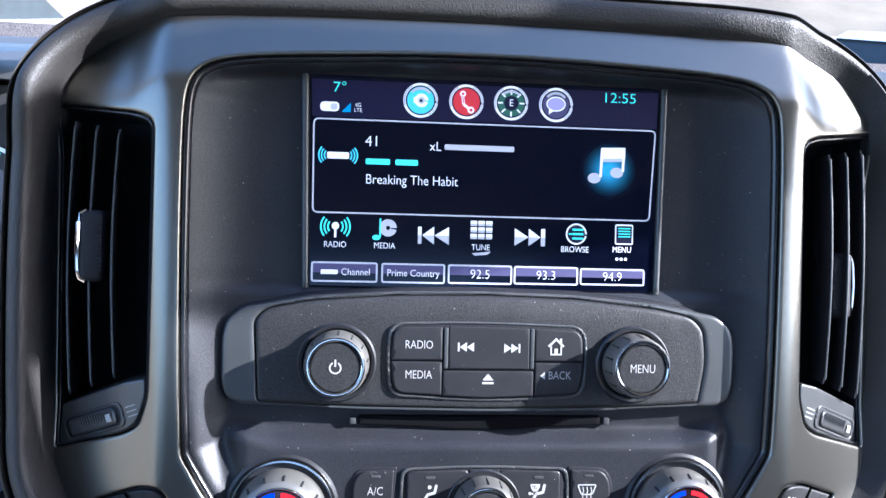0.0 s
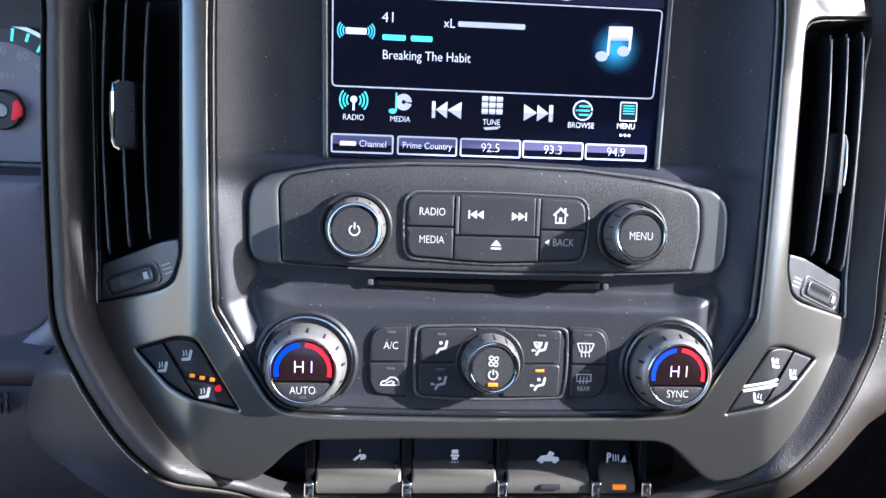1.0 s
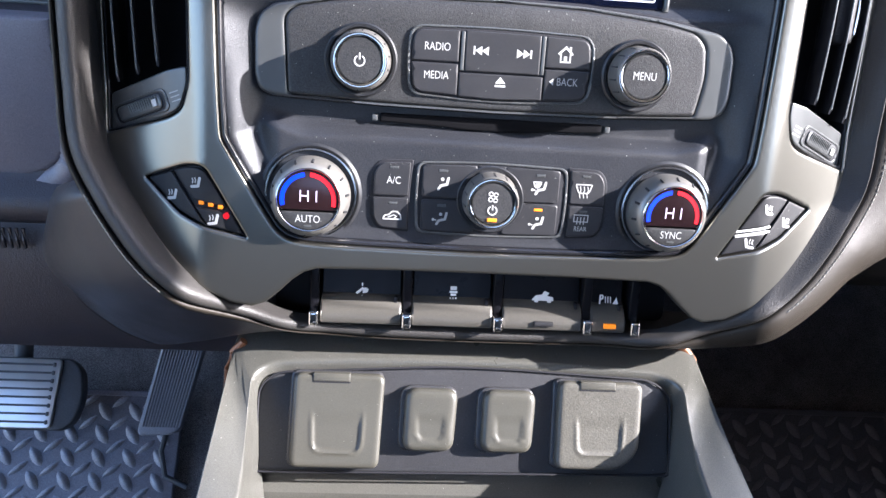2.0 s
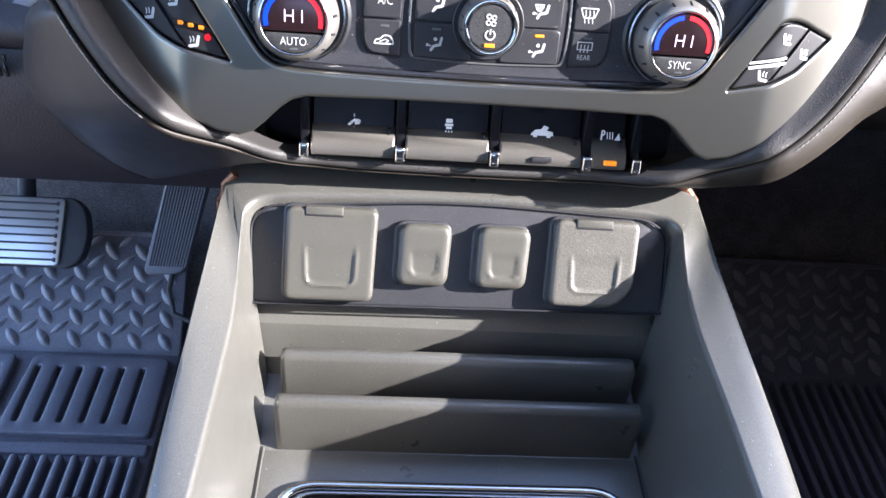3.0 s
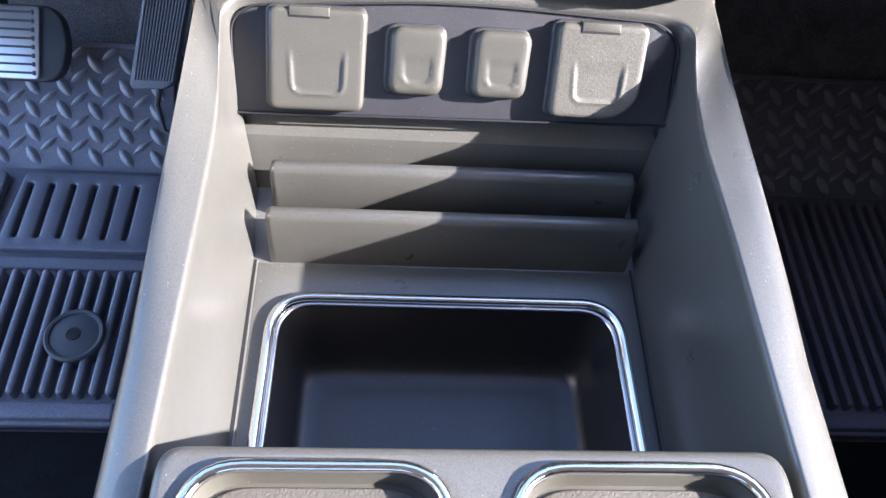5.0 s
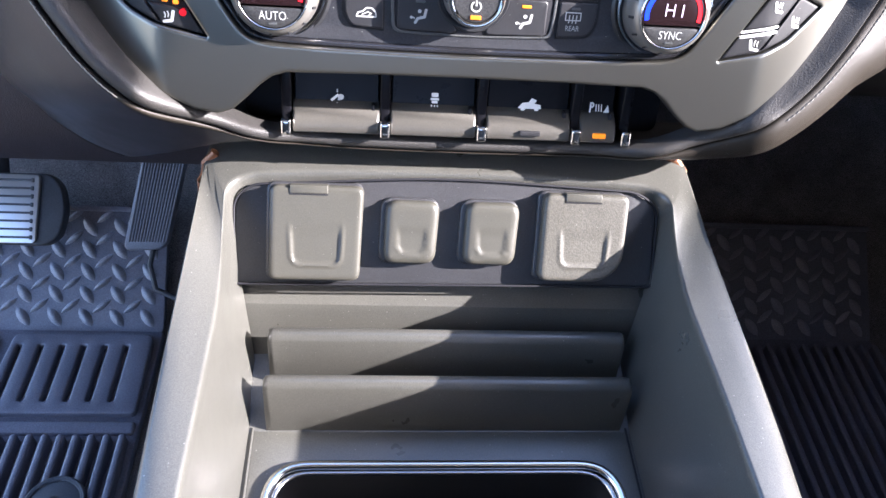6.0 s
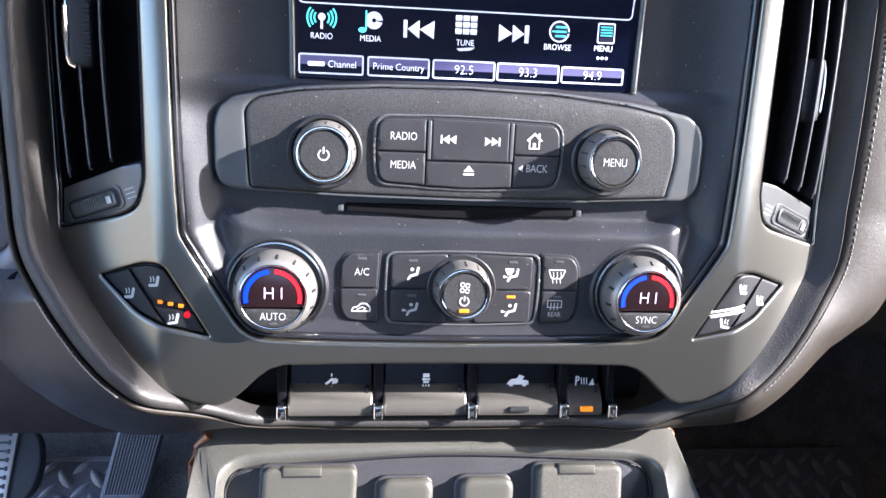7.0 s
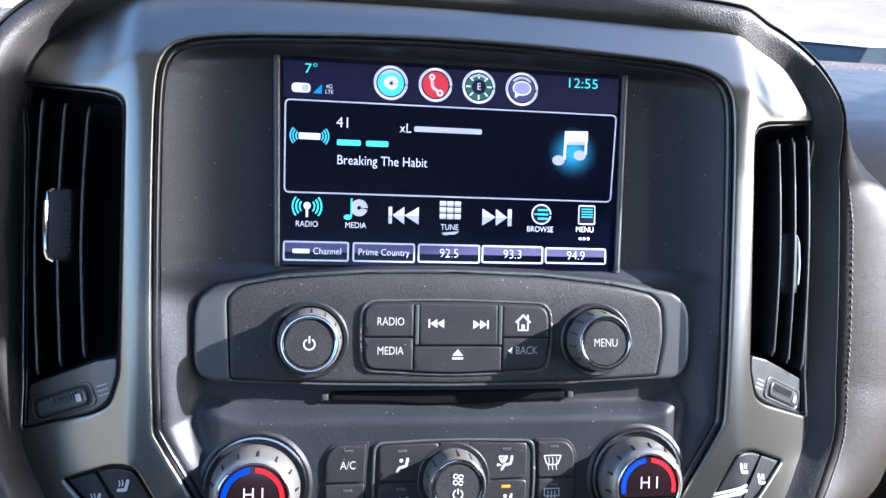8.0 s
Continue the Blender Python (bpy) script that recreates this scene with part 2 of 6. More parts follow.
def plate(m, outer, holes=(), w=0.0, edge=0.8, depth=3.0, step=0.0, rim=2.0, back=True):
    """A slab with a rounded front edge: outline, holes, a height w (a number or a function of u, v), and its depth."""
    from mathutils.geometry import delaunay_2d_cdt
    loops = []
    for k, loop in enumerate([outer, *holes]):
        loop = resample(loop, rim)
        if (area(loop) > 0) != (k == 0):
            loop = loop[::-1]
        loops.append(loop)
    inner = []
    if edge:
        for loop in loops:
            t = np.roll(loop, -1, 0) - np.roll(loop, 1, 0)
            nrm = np.stack([-t[:, 1], t[:, 0]], 1) / np.maximum(np.linalg.norm(t, axis=1), 1e-9)[:, None]
            for f in (0.12, 0.45, 1.0, 1.7) if step else (0.12, 0.45, 1.0):
                q = loop + nrm * edge * f
                inner.append(q[far(loops, q) > edge * f * 0.93])
    if step:
        lo, hi = loops[0].min(0), loops[0].max(0)
        gx, gy = np.meshgrid(np.arange(lo[0], hi[0], step), np.arange(lo[1], hi[1], step))
        g = np.stack([gx.ravel() + (np.arange(gx.size) // gx.shape[1] % 2) * step / 2, gy.ravel()], 1)
        g = g[within(loops[0], g)]
        for h in loops[1:]:
            g = g[~within(h, g)]
        inner.append(g[far(loops, g) > max(edge * 2.1, step * 0.4)])
    pts = np.concatenate(loops + inner)
    links, at = [], 0
    for loop in loops:
        k = len(loop)
        links += [(at + i, at + (i + 1) % k) for i in range(k)]
        at += k
    vs, _, fs, *_ = delaunay_2d_cdt([Vector(p) for p in pts], links, [], 0, 1e-5)
    vs = np.array([tuple(v) for v in vs])
    mids = np.array([vs[list(f)].mean(0) for f in fs])
    ok = within(loops[0], mids)
    for h in loops[1:]:
        ok &= ~within(h, mids)

    def height(p, d):
        base = w(p[:, 0], p[:, 1]) if callable(w) else np.full(len(p), float(w))
        if edge:
            base = base - edge * (1 - np.sqrt(1 - (1 - np.clip(d / edge, 0, 1)) ** 2))
        return base

    ws = height(vs, far(loops, vs))
    verts = [m(p[0], p[1], h) for p, h in zip(vs, ws)]
    faces = []
    for f, good in zip(fs, ok):
        if good:
            a, b, c = (vs[i] for i in f)
            cross = (b[0] - a[0]) * (c[1] - a[1]) - (b[1] - a[1]) * (c[0] - a[0])
            faces.append(tuple(f) if cross > 0 else tuple(reversed(f)))
    for k, loop in enumerate(loops):
        hs = height(loop, np.zeros(len(loop)))
        n, at = len(loop), len(verts)
        verts += [m(p[0], p[1], h) for p, h in zip(loop, hs)]
        verts += [m(p[0], p[1], h - depth) for p, h in zip(loop, hs)]
        faces += [(at + i, at + n + i, at + n + (i + 1) % n, at + (i + 1) % n) for i in range(n)]
        if back and k == 0 and not holes:
            faces.append(tuple(at + n + i for i in reversed(range(n))))
    return verts, faces


def bar(m, u0, u1, v0, v1, w0, w1, r=0.6, edge=0.4):
    """A bar with rounded corners and edges."""
    r = min(r, abs(u1 - u0) * 0.45, abs(v1 - v0) * 0.45)
    return plate(m, rrect(u0, u1, v0, v1, r, 3), w=w1, edge=min(edge, abs(u1 - u0) * 0.4, abs(v1 - v0) * 0.4), depth=w1 - w0, rim=40)


def lathe(m, cu, cv, prof, n=56, tilt=(0.0, 0.0)):
    """A turned shape about (cu, cv); the profile runs from the back's rim to the front's middle."""
    verts, faces, rows = [], [], []
    for r, w in prof:
        if r < 1e-6:
            rows.append([len(verts)])
            verts.append(m(cu + tilt[0] * w, cv + tilt[1] * w, w))
        else:
            rows.append(list(range(len(verts), len(verts) + n)))
            verts += [m(cu + tilt[0] * w + r * math.cos(2 * math.pi * i / n), cv + tilt[1] * w + r * math.sin(2 * math.pi * i / n), w) for i in range(n)]
    for a, b in zip(rows, rows[1:]):
        for i in range(n):
            j = (i + 1) % n
            if len(a) == 1 and len(b) == 1:
                continue
            if len(b) == 1:
                faces.append((a[i], a[j], b[0]))
            elif len(a) == 1:
                faces.append((a[0], b[j], b[i]))
            else:
                faces.append((a[i], a[j], b[j], b[i]))
    return verts, faces


def tube(pts, r, n=8, closed=False):
    """A round bar along points of the world, in metres."""
    pts = [Vector(p) for p in pts]
    k = len(pts)
    verts, faces = [], []
    up = Vector((0.31, 0.2, 0.93))
    for i, p in enumerate(pts):
        a = pts[i - 1] if (closed or i) else p
        b = pts[(i + 1) % k] if (closed or i < k - 1) else p
        t = (b - a).normalized()
        s = t.cross(up).normalized()
        q = s.cross(t)
        verts += [tuple(p + r * (math.cos(2 * math.pi * j / n) * s + math.sin(2 * math.pi * j / n) * q)) for j in range(n)]
    for i in range(k if closed else k - 1):
        a, b = i * n, (i + 1) % k * n
        faces += [(a + j, a + (j + 1) % n, b + (j + 1) % n, b + j) for j in range(n)]
    if not closed:
        faces += [tuple(reversed(range(n))), tuple(range((k - 1) * n, k * n))]
    return verts, faces


def flat(m, polys, w):
    """Printed or lit marks on a surface of height w."""
    verts, faces = [], []
    for p in polys:
        if area(p) < 0:
            p = list(reversed(p))
        at = len(verts)
        for q in p:
            h = w(np.array([q[0]]), np.array([q[1]]))[0] + 0.15 if callable(w) else w
            verts.append(m(q[0], q[1], h))
        faces.append(tuple(range(at, at + len(p))))
    return verts, faces


def outline(poly, t):
    """A closed thin line of width t along a polygon, as quads."""
    p = np.array([q[:2] for q in poly], float)
    if area(p) < 0:
        p = p[::-1]
    tg = np.roll(p, -1, 0) - np.roll(p, 1, 0)
    nr = np.stack([-tg[:, 1], tg[:, 0]], 1) / np.maximum(np.linalg.norm(tg, axis=1), 1e-9)[:, None]
    q = p + nr * t
    k = len(p)
    return [[tuple(p[i]), tuple(p[(i + 1) % k]), tuple(q[(i + 1) % k]), tuple(q[i])] for i in range(k)]


def extrude_profile(prof, x0, x1, closed=False):
    """A profile of (y, z) in metres drawn out along x, with end faces when it is closed."""
    k = len(prof)
    verts = [(x0, *p) for p in prof] + [(x1, *p) for p in prof]
    faces = [(i, (i + 1) % k, k + (i + 1) % k, k + i) for i in range(k if closed else k - 1)]
    if closed:
        faces += [tuple(reversed(range(k))), tuple(range(k, 2 * k))]
    return verts, faces


def join(*geos):
    verts, faces = [], []
    for v, f in geos:
        at = len(verts)
        verts += list(v)
        faces += [tuple(i + at for i in q) for q in f]
    return verts, faces


def lettering(s, m, u, v, w, size, align="CENTER", narrow=1.0, weight=-0.006):
    """Words in the built-in font; size is the height of a capital in millimetres."""
    c = bpy.data.curves.new("words", "FONT")
    c.body, c.size, c.align_x, c.align_y, c.resolution_u = s, size / 0.70, align, "CENTER", 3
    c.offset = weight * c.size
    ob = bpy.data.objects.new("words", c)
    me = bpy.data.meshes.new_from_object(ob)
    verts = [m(u + p.co.x * narrow, v + p.co.y, w) for p in me.vertices]
    faces = [tuple(f.vertices) for f in me.polygons]
    bpy.data.objects.remove(ob)
    bpy.data.meshes.remove(me)
    bpy.data.curves.remove(c)
    return verts, faces


def mesh_of(name, geo, material, sharp=38.0, weld=False):
    me = bpy.data.meshes.new(name)
    me.from_pydata(*[list(map(tuple, geo[0])), [], geo[1]])
    bm = bmesh.new()
    bm.from_mesh(me)
    bmesh.ops.remove_doubles(bm, verts=bm.verts, dist=2e-6)
    if weld:
        bmesh.ops.recalc_face_normals(bm, faces=bm.faces)
    bm.to_mesh(me)
    bm.free()
    me.polygons.foreach_set("use_smooth", [True] * len(me.polygons))
    me.set_sharp_from_angle(angle=radians(sharp))
    me.materials.append(material)
    me.update()
    return me


def part(name, geo, material, parent=None, label="", sharp=38.0, weld=False):
    ob = new(name, mesh_of(name, geo, material, sharp, weld))
    if parent:
        ob.parent = parent
        ob.matrix_parent_inverse = parent.matrix_world.inverted()
    return tagged(ob, label)


def thing(name, label, category, at=(0, 0, 0), group="", kind=""):
    ob = new(name)
    ob.empty_display_size = 0.02
    ob.location = at
    ob.matrix_world = Matrix.Translation(at)
    return tagged(ob, label, category, group, kind)


def single(name, geo, material, label, category, group="", kind="", sharp=38.0, weld=False):
    return tagged(part(name, geo, material, None, "", sharp, weld), label, category, group, kind)


# ---- dashboard: silver trim, padded rim, side panels ----


def trim_w(u, v):
    """The trim's crowned front: it falls back towards its sides and its top."""
    a = np.abs(u) - 150
    slope = np.interp(v, [-130, -100, -68, -30, 92, 124], [0.26, 0.36, 0.46, 0.55, 0.6, 0.46])
    b = v - 126 + 12 * smooth01((np.abs(u) - 150) / 22)
    return -slope * 0.5 * (a + np.sqrt(a * a + 4)) - 0.40 * 0.5 * (b + np.sqrt(b * b + 12)) + 0.4


POCKET = soft(mirror([(0, 143), (40, 142.3), (80, 140.2), (110, 138.2), (127, 135.4), (136.6, 130.2), (141, 120), (142.2, 101), (142.3, 60), (141.6, 0),
                 (140.2, -44), (138.5, -49), (119, -81.5), (112, -92.5), (106, -97.2), (95, -99.3), (50, -100.4), (0, -100.8)]))
RIM = [(0, 161), (60, 160.5), (110, 159.5), (140, 158), (160, 155), (179, 149), (190, 143), (198, 136), (204, 127), (208, 115), (211, 90), (211.5, 40), (210.5, 0),
       (208, -47), (204, -60), (194, -75), (183, -91), (169, -109), (152, -124)]
TRIM_OUT = mirror([(p[0] * 1.012 if i else 0, p[1] + (1 if p[1] > 120 else 0)) for i, p in enumerate(RIM)]
                  + [(136, -133), (124, -135), (117, -132.5), (110, -126.5), (103, -119.5), (97, -115), (90, -112.8), (50, -112), (0, -111.8)])
VENT_HOLE = rounded([(155.3, 107, 7), (166, 110.5, 4), (208.5, 116.5, 2), (205, -49.5, 2), (168, -38.5, 4), (160, -34, 6), (155.6, -20, 4)], 4)
SEAT_HOLE = rounded([(182, -70.2, 1.5), (158, -60.8, 6), (148, -60.8, 4), (126.5, -97.6, 1.0), (150, -92.7, 6), (162.5, -87, 3)], 3)

dashboard = thing("dashboard", "dark dashboard with satin silver centre trim and padded leather rim", "dashboard", DASH(0, -148, -20))
part("trim_panel", plate(DASH, TRIM_OUT, [POCKET, VENT_HOLE, flip(VENT_HOLE), SEAT_HOLE, flip(SEAT_HOLE)], w=trim_w, edge=1.3, depth=9, step=3.6, rim=2.2),
     SILVER, dashboard, "satin silver painted trim frame", sharp=50)

# The padded rim runs round the trim as one closed roll.
ring = np.array(mirror(RIM + [(136, -134), (118, -143), (100, -150), (60, -152), (0, -152.5)]))
ring = resample(soft(ring, 3), 3.5)
for _ in range(14):
    ring = 0.5 * ring + 0.25 * (np.roll(ring, 1, 0) + np.roll(ring, -1, 0))
if area(ring) > 0:
    ring = ring[::-1]
tang = np.roll(ring, -2, 0) - np.roll(ring, 2, 0)
outw = np.stack([-tang[:, 1], tang[:, 0]], 1) / np.linalg.norm(tang, axis=1)[:, None]


def rim_base(u, v):
    k = smooth01((-118 - v) / 24)
    return (1 - k) * trim_w(u, v) + k * (-19.0 - 7.0 * smooth01((112 - np.abs(u)) / 30) + 7.0 * smooth01((u - 62) / 40))


def rim_high(u, v):
    """The roll stands less proud beside the passenger panel."""
    return (1 - 0.6 * smooth01((u - 110) / 60) * smooth01((v + 146) / 30)) * np.interp(v, [-148, -140, -110, -80, -40, 120, 135, 150, 161], [4, 8, 19, 24, 26, 26, 19, 10, 4.2]) * (1 - 0.35 * smooth01((u - 100) / 30) * smooth01((-112 - v) / 20))


def rim_spread(v):
    return np.interp(v, [-148, -140, -125, -100, -60, 120, 150, 161], [0.4, 0.42, 0.54, 0.66, 0.7, 0.72, 0.85, 0.8])


def rim_tail(u, v):
    """How far the wrap spreads beyond the seam: it falls away beside the gauges and runs on to the passenger panel."""
    left = np.interp(v, [-148, -140, -128, -112, -94, -74, 120, 161], [0.1, 0.25, 0.3, 0.3, 0.28, 0.25, 0.12, 0.12])
    right = np.interp(v, [-148, -140, -128, -112, -80, 0, 60, 92, 112, 161], [0.1, 0.45, 0.7, 0.8, 1.0, 1.5, 1.5, 0.7, 0.14, 0.1])
    return np.where(u > 0, right, left)


def rim_roll(section):
    """Sweeps (outward, share of the height, extra height) round the trim."""
    base, high, spread = rim_base(ring[:, 0], ring[:, 1]), rim_high(ring[:, 0], ring[:, 1]), rim_spread(ring[:, 1])
    tail = rim_tail(ring[:, 0], ring[:, 1])
    k, n = len(ring), len(section)
    verts = []
    for i in range(k):
        for o, share, extra in section:
            ramp = smooth01((ring[i][0] - 110) / 60) * smooth01((ring[i][1] + 140) / 30) if o < 14 else 0.0
            share = share * (1 - ramp) + ramp * 0.97 * max(0.0, o / 14.6) ** 1.15
            turn = smooth01((-ring[i][0] - 120) / 50) * smooth01((130 - ring[i][1]) / 20)
            if o < 18.1:
                share += turn * (float(np.interp(o, [-1.2, 0, 1, 2.2, 4.2, 6.6, 9.2, 12, 14.6, 16.6, 18], [0, 0.2, 0.6, 0.86, 0.97, 1, 0.985, 0.955, 0.905, 0.85, 0.78])) - share)
            side = smooth01((ring[i][0] - 150) / 40) * smooth01((ring[i][1] + 100) / 40) * smooth01((110 - ring[i][1]) / 40)
            if o > 24:
                extra, share = extra * (1 - 0.72 * side), share + (0.86 - share) * 0.8 * side
            q = ring[i] + outw[i] * (min(o, 18.2) * spread[i] + max(0.0, o - 18.2) * tail[i])
            verts.append(DASH(q[0], q[1], base[i] + high[i] * share + extra))
    faces = [(i * n + j, i * n + j + 1, (i + 1) % k * n + j + 1, (i + 1) % k * n + j) for i in range(k) for j in range(n - 1)]
    return verts, faces


part("padded_rim", rim_roll([(-3.0, 0, -6), (-1.2, 0, -1), (0.0, 0.08, 0), (1.0, 0.35, 0), (2.2, 0.65, 0), (4.2, 0.87, 0), (6.6, 0.97, 0), (9.2, 1.0, 0), (12, 0.985, 0),
                             (14.6, 0.95, -0.5), (16.6, 0.9, -1.6), (17.6, 0.86, -3.4), (18.0, 0.8, -6)]), LEATHER, dashboard, "black grained leather padding", sharp=60, weld=True)
part("rim_wrap", rim_roll([(18.2, 0.8, -6), (18.6, 0.88, -3.2), (19.8, 0.9, -1.8), (23, 0.9, -1.4), (28, 0.88, -1.8), (35, 0.84, -4), (44, 0.76, -10), (52, 0.6, -22), (58, 0.4, -40),
                           (62, 0.2, -64), (64, 0.0, -100)]), PANEL_LEATHER, dashboard, "dark brown leather wrap", sharp=60, weld=True)

# Stitches on the wrap, beside the seam.
base_w, high_w, spread_w = rim_base(ring[:, 0], ring[:, 1]), rim_high(ring[:, 0], ring[:, 1]), rim_spread(ring[:, 1])
tail_w = rim_tail(ring[:, 0], ring[:, 1])
for sign in (-1, 1):
    geo = []
    for i in range(len(ring)):
        q = ring[i] + outw[i] * (18.2 * spread_w[i] + 4.6 * tail_w[i])
        nxt = ring[(i + 1) % len(ring)] + outw[(i + 1) % len(ring)] * (18.2 * spread_w[i] + 4.6 * tail_w[i])
        if q[0] * sign > 120 and -126 < q[1] < (-78 if sign < 0 else 84):
            d = (nxt - q) / np.linalg.norm(nxt - q) * 1.55
            h = base_w[i] + high_w[i] * 0.9 - (1.3 if sign > 0 else 0.7)
            geo.append(tube([DASH(*(q - d), h - 0.3), DASH(*q, h + 0.25), DASH(*(q + d), h - 0.3)], 0.0003 if sign > 0 else 0.0004, 5))
    part("stitching", join(*geo), THREAD, dashboard, "row of pale thread stitches")

# Passenger side, driver side and top of the dashboard.
part("passenger_panel", extrude_profile([(0.66, 0.88), (0.42, 0.905), (0.2, 0.90), (0.09, 0.893), (0.055, 0.882), (0.036, 0.862), (0.03, 0.83), (0.028, 0.77), (0.034, 0.725), (0.05, 0.70),
                                         (0.075, 0.69), (0.08, 0.672), (0.082, 0.60), (0.10, 0.57), (0.16, 0.545), (0.4, 0.53)], 0.19, 0.77), PANEL_LEATHER, dashboard,
     "dark leather passenger dash panel", sharp=70, weld=True)
part("glovebox_line", extrude_profile([(0.0795, 0.688), (0.0765, 0.684), (0.0795, 0.680)], 0.27, 0.74), CAP, dashboard, "thin grey trim strip")
part("driver_panel", extrude_profile([(0.135, 0.775), (0.062, 0.768), (0.058, 0.755), (0.052, 0.672), (0.046, 0.664), (0.034, 0.659), (0.030, 0.652), (0.030, 0.642), (0.036, 0.636), (0.030, 0.626), (0.026, 0.60), (0.026, 0.56), (0.032, 0.53), (0.05, 0.515), (0.2, 0.50), (0.45, 0.50)],
                                     -0.77, -0.145), KNEE, dashboard, "dark lower driver dash panel", sharp=50, weld=True)
SHROUD = plane_map((-0.27, 0.056, 0.66), 6)
shroud_line = rounded([(-420, -2, 4), (-46, -2, 30), (-1, 16, 34), (1, 60, 20), (1, 112, 2), (-420, 112, 2)], 10, 8)
part("gauge_shroud", plate(SHROUD, shroud_line, w=8, edge=3, depth=14, rim=6), POD, dashboard, "dark violet-grey shroud below the gauges")
part("shroud_lip", tube([SHROUD(x + 5, y - 10, -1) for x, y in shroud_line if y < 62 and x > -400], 0.0135, 14), POD, dashboard, "grey lip under the shroud")
seam_pts = soft([(-0.26, 0.67), (-0.272, 0.657), (-0.283, 0.639), (-0.2895, 0.62), (-0.287, 0.606), (-0.2775, 0.5935), (-0.267, 0.5725), (-0.2446, 0.5504), (-0.215, 0.538)], 2)[2:-3]
seam_pts = [(x, 0.0255 + 0.03 * max(0.0, z - 0.625), z) for x, z in seam_pts]
# The wrap runs on from the rim to the seam as one swelling flank.
flank_a = []
for i in range(len(ring)):
    q = ring[i] + outw[i] * (18.2 * spread_w[i] + 7.5 * tail_w[i])
    if q[0] < -104 and -160 < q[1] < -80:
        flank_a.append(DASH(q[0], q[1], base_w[i] + 0.88 * high_w[i] - 1.4))
flank_a = np.array(sorted(flank_a, key=lambda p: -p[2]))
flank_b = np.array(seam_pts)
FLANK_N = 40
flank_a = np.stack([np.interp(np.linspace(0, 1, FLANK_N), np.linspace(0, 1, len(flank_a)), flank_a[:, k]) for k in range(3)], 1)
flank_b = np.stack([np.interp(np.linspace(0, 1, FLANK_N), np.linspace(0, 1, len(flank_b)), flank_b[:, k]) for k in range(3)], 1)
verts, FLANK_S = [], np.linspace(0, 1, 15)
for i in range(-4, FLANK_N):
    back_, drop_ = (0.0, 0.0) if i >= 0 else (0.010 * (1 - math.cos(-i * 0.39)), 0.010 * math.sin(-i * 0.39))
    for s in FLANK_S:
        p = flank_a[max(i, 0)] * (1 - s) + flank_b[max(i, 0)] * s + 4 * s * (1 - s) * np.array((-0.009, -0.009, 0.0))
        verts.append((p[0], p[1] + back_ * 1.6 * min(1.0, 8 * s), p[2] + drop_ * 0.6 * min(1.0, 8 * s)))
n = len(FLANK_S)
part("wrap_flank", (verts, [(i * n + j, i * n + j + 1, (i + 1) * n + j + 1, (i + 1) * n + j) for i in range(FLANK_N + 3) for j in range(n - 1)]), FLANK, dashboard, "brown leather flank between rim and knee panel", sharp=70, weld=True)
part("panel_seam", tube(seam_pts, 0.0011, 6), GAP, dashboard, "dark curved panel seam")
part("column_boot", join(*[tube([(-0.40 + 0.0045 * j, 0.0262, 0.622), (-0.398 + 0.0045 * j, 0.0235, 0.63), (-0.398 + 0.0045 * j, 0.0255, 0.638)], 0.0013, 5) for j in range(23)]), KNEE, dashboard, "ribbed column boot")
part("dash_top", extrude_profile([(0.66, 0.88), (0.42, 0.90), (0.2, 0.90), (0.11, 0.895), (0.10, 0.86)], -0.77, 0.19), DOOR_TRIM, dashboard, "black dash top", sharp=60, weld=True)

# ---- instrument cluster ----
cluster = thing("instrument_cluster", "grey round speed gauge with red needle hub beside the centre stack", "instrument cluster", (-0.36, 0.1, 0.77))
GAUGE = plane_map((-0.303, 0.10, 0.808), 10)
part("backing", plate(GAUGE, rrect(-190, 62, -46, 84, 10), w=-4, edge=1, depth=8), BLACK, cluster, "black backing")
part("dial", plate(GAUGE, rounded([(-120, -35, 3), (60, -35, 3), (60, 20, 20), (34, 44, 24), (-50, 44, 24), (-120, 30, 10)], 8), w=0, edge=0.6, depth=3), DIAL, cluster, "grey dial face")
part("tick_band", flat(GAUGE, [arc(0, 0, 41.5, 52, -45, 225, 60)], 0.15), SLAT, cluster, "black band behind the tick marks")
part("dial_ring", flat(GAUGE, [arc(0, 0, 52, 54.5, -45, 225, 60)], 1.5), DARK_CHROME, cluster, "dark chrome ring")
for k, a in enumerate(range(-42, 171, 11)):
    part("tick", flat(GAUGE, [arc(0, 0, 43 if k % 2 else 45.5, 51, a - 1.1, a + 1.1, 2)], 0.3), UI_TEAL, cluster, "teal tick mark")
for s, a in (("60", 112), ("70", 89), ("80", 67), ("90", 45), ("100", 22), ("120", -10), ("140", -42)):
    part("number", lettering(s, GAUGE, 36 * math.cos(radians(a)), 36 * math.sin(radians(a)), 0.3, 5.2), WHITE, cluster, "white dial number")
part("unit_word", lettering("MPH", GAUGE, 1, 20, 0.3, 4.6), GREY_PRINT, cluster, "grey unit word")
hub = part("needle_hub", lathe(GAUGE, 0, -1, [(13, 0), (13, 4), (11.5, 5.5), (5, 5.5), (4.4, 4.8), (0, 5)], 40), BLACK, cluster, "black needle hub")
part("hub_cap", lathe(GAUGE, 0, -1, [(4.2, 4.9), (4, 6), (0, 6.3)], 24), WHITE, hub, "white hub cap")
part("needle", plate(GAUGE, [(6, -8), (13, -4), (13.4, 1), (11, 6), (8, 4)], w=6.4, edge=0.3, depth=1), NEEDLE, cluster, "red needle")
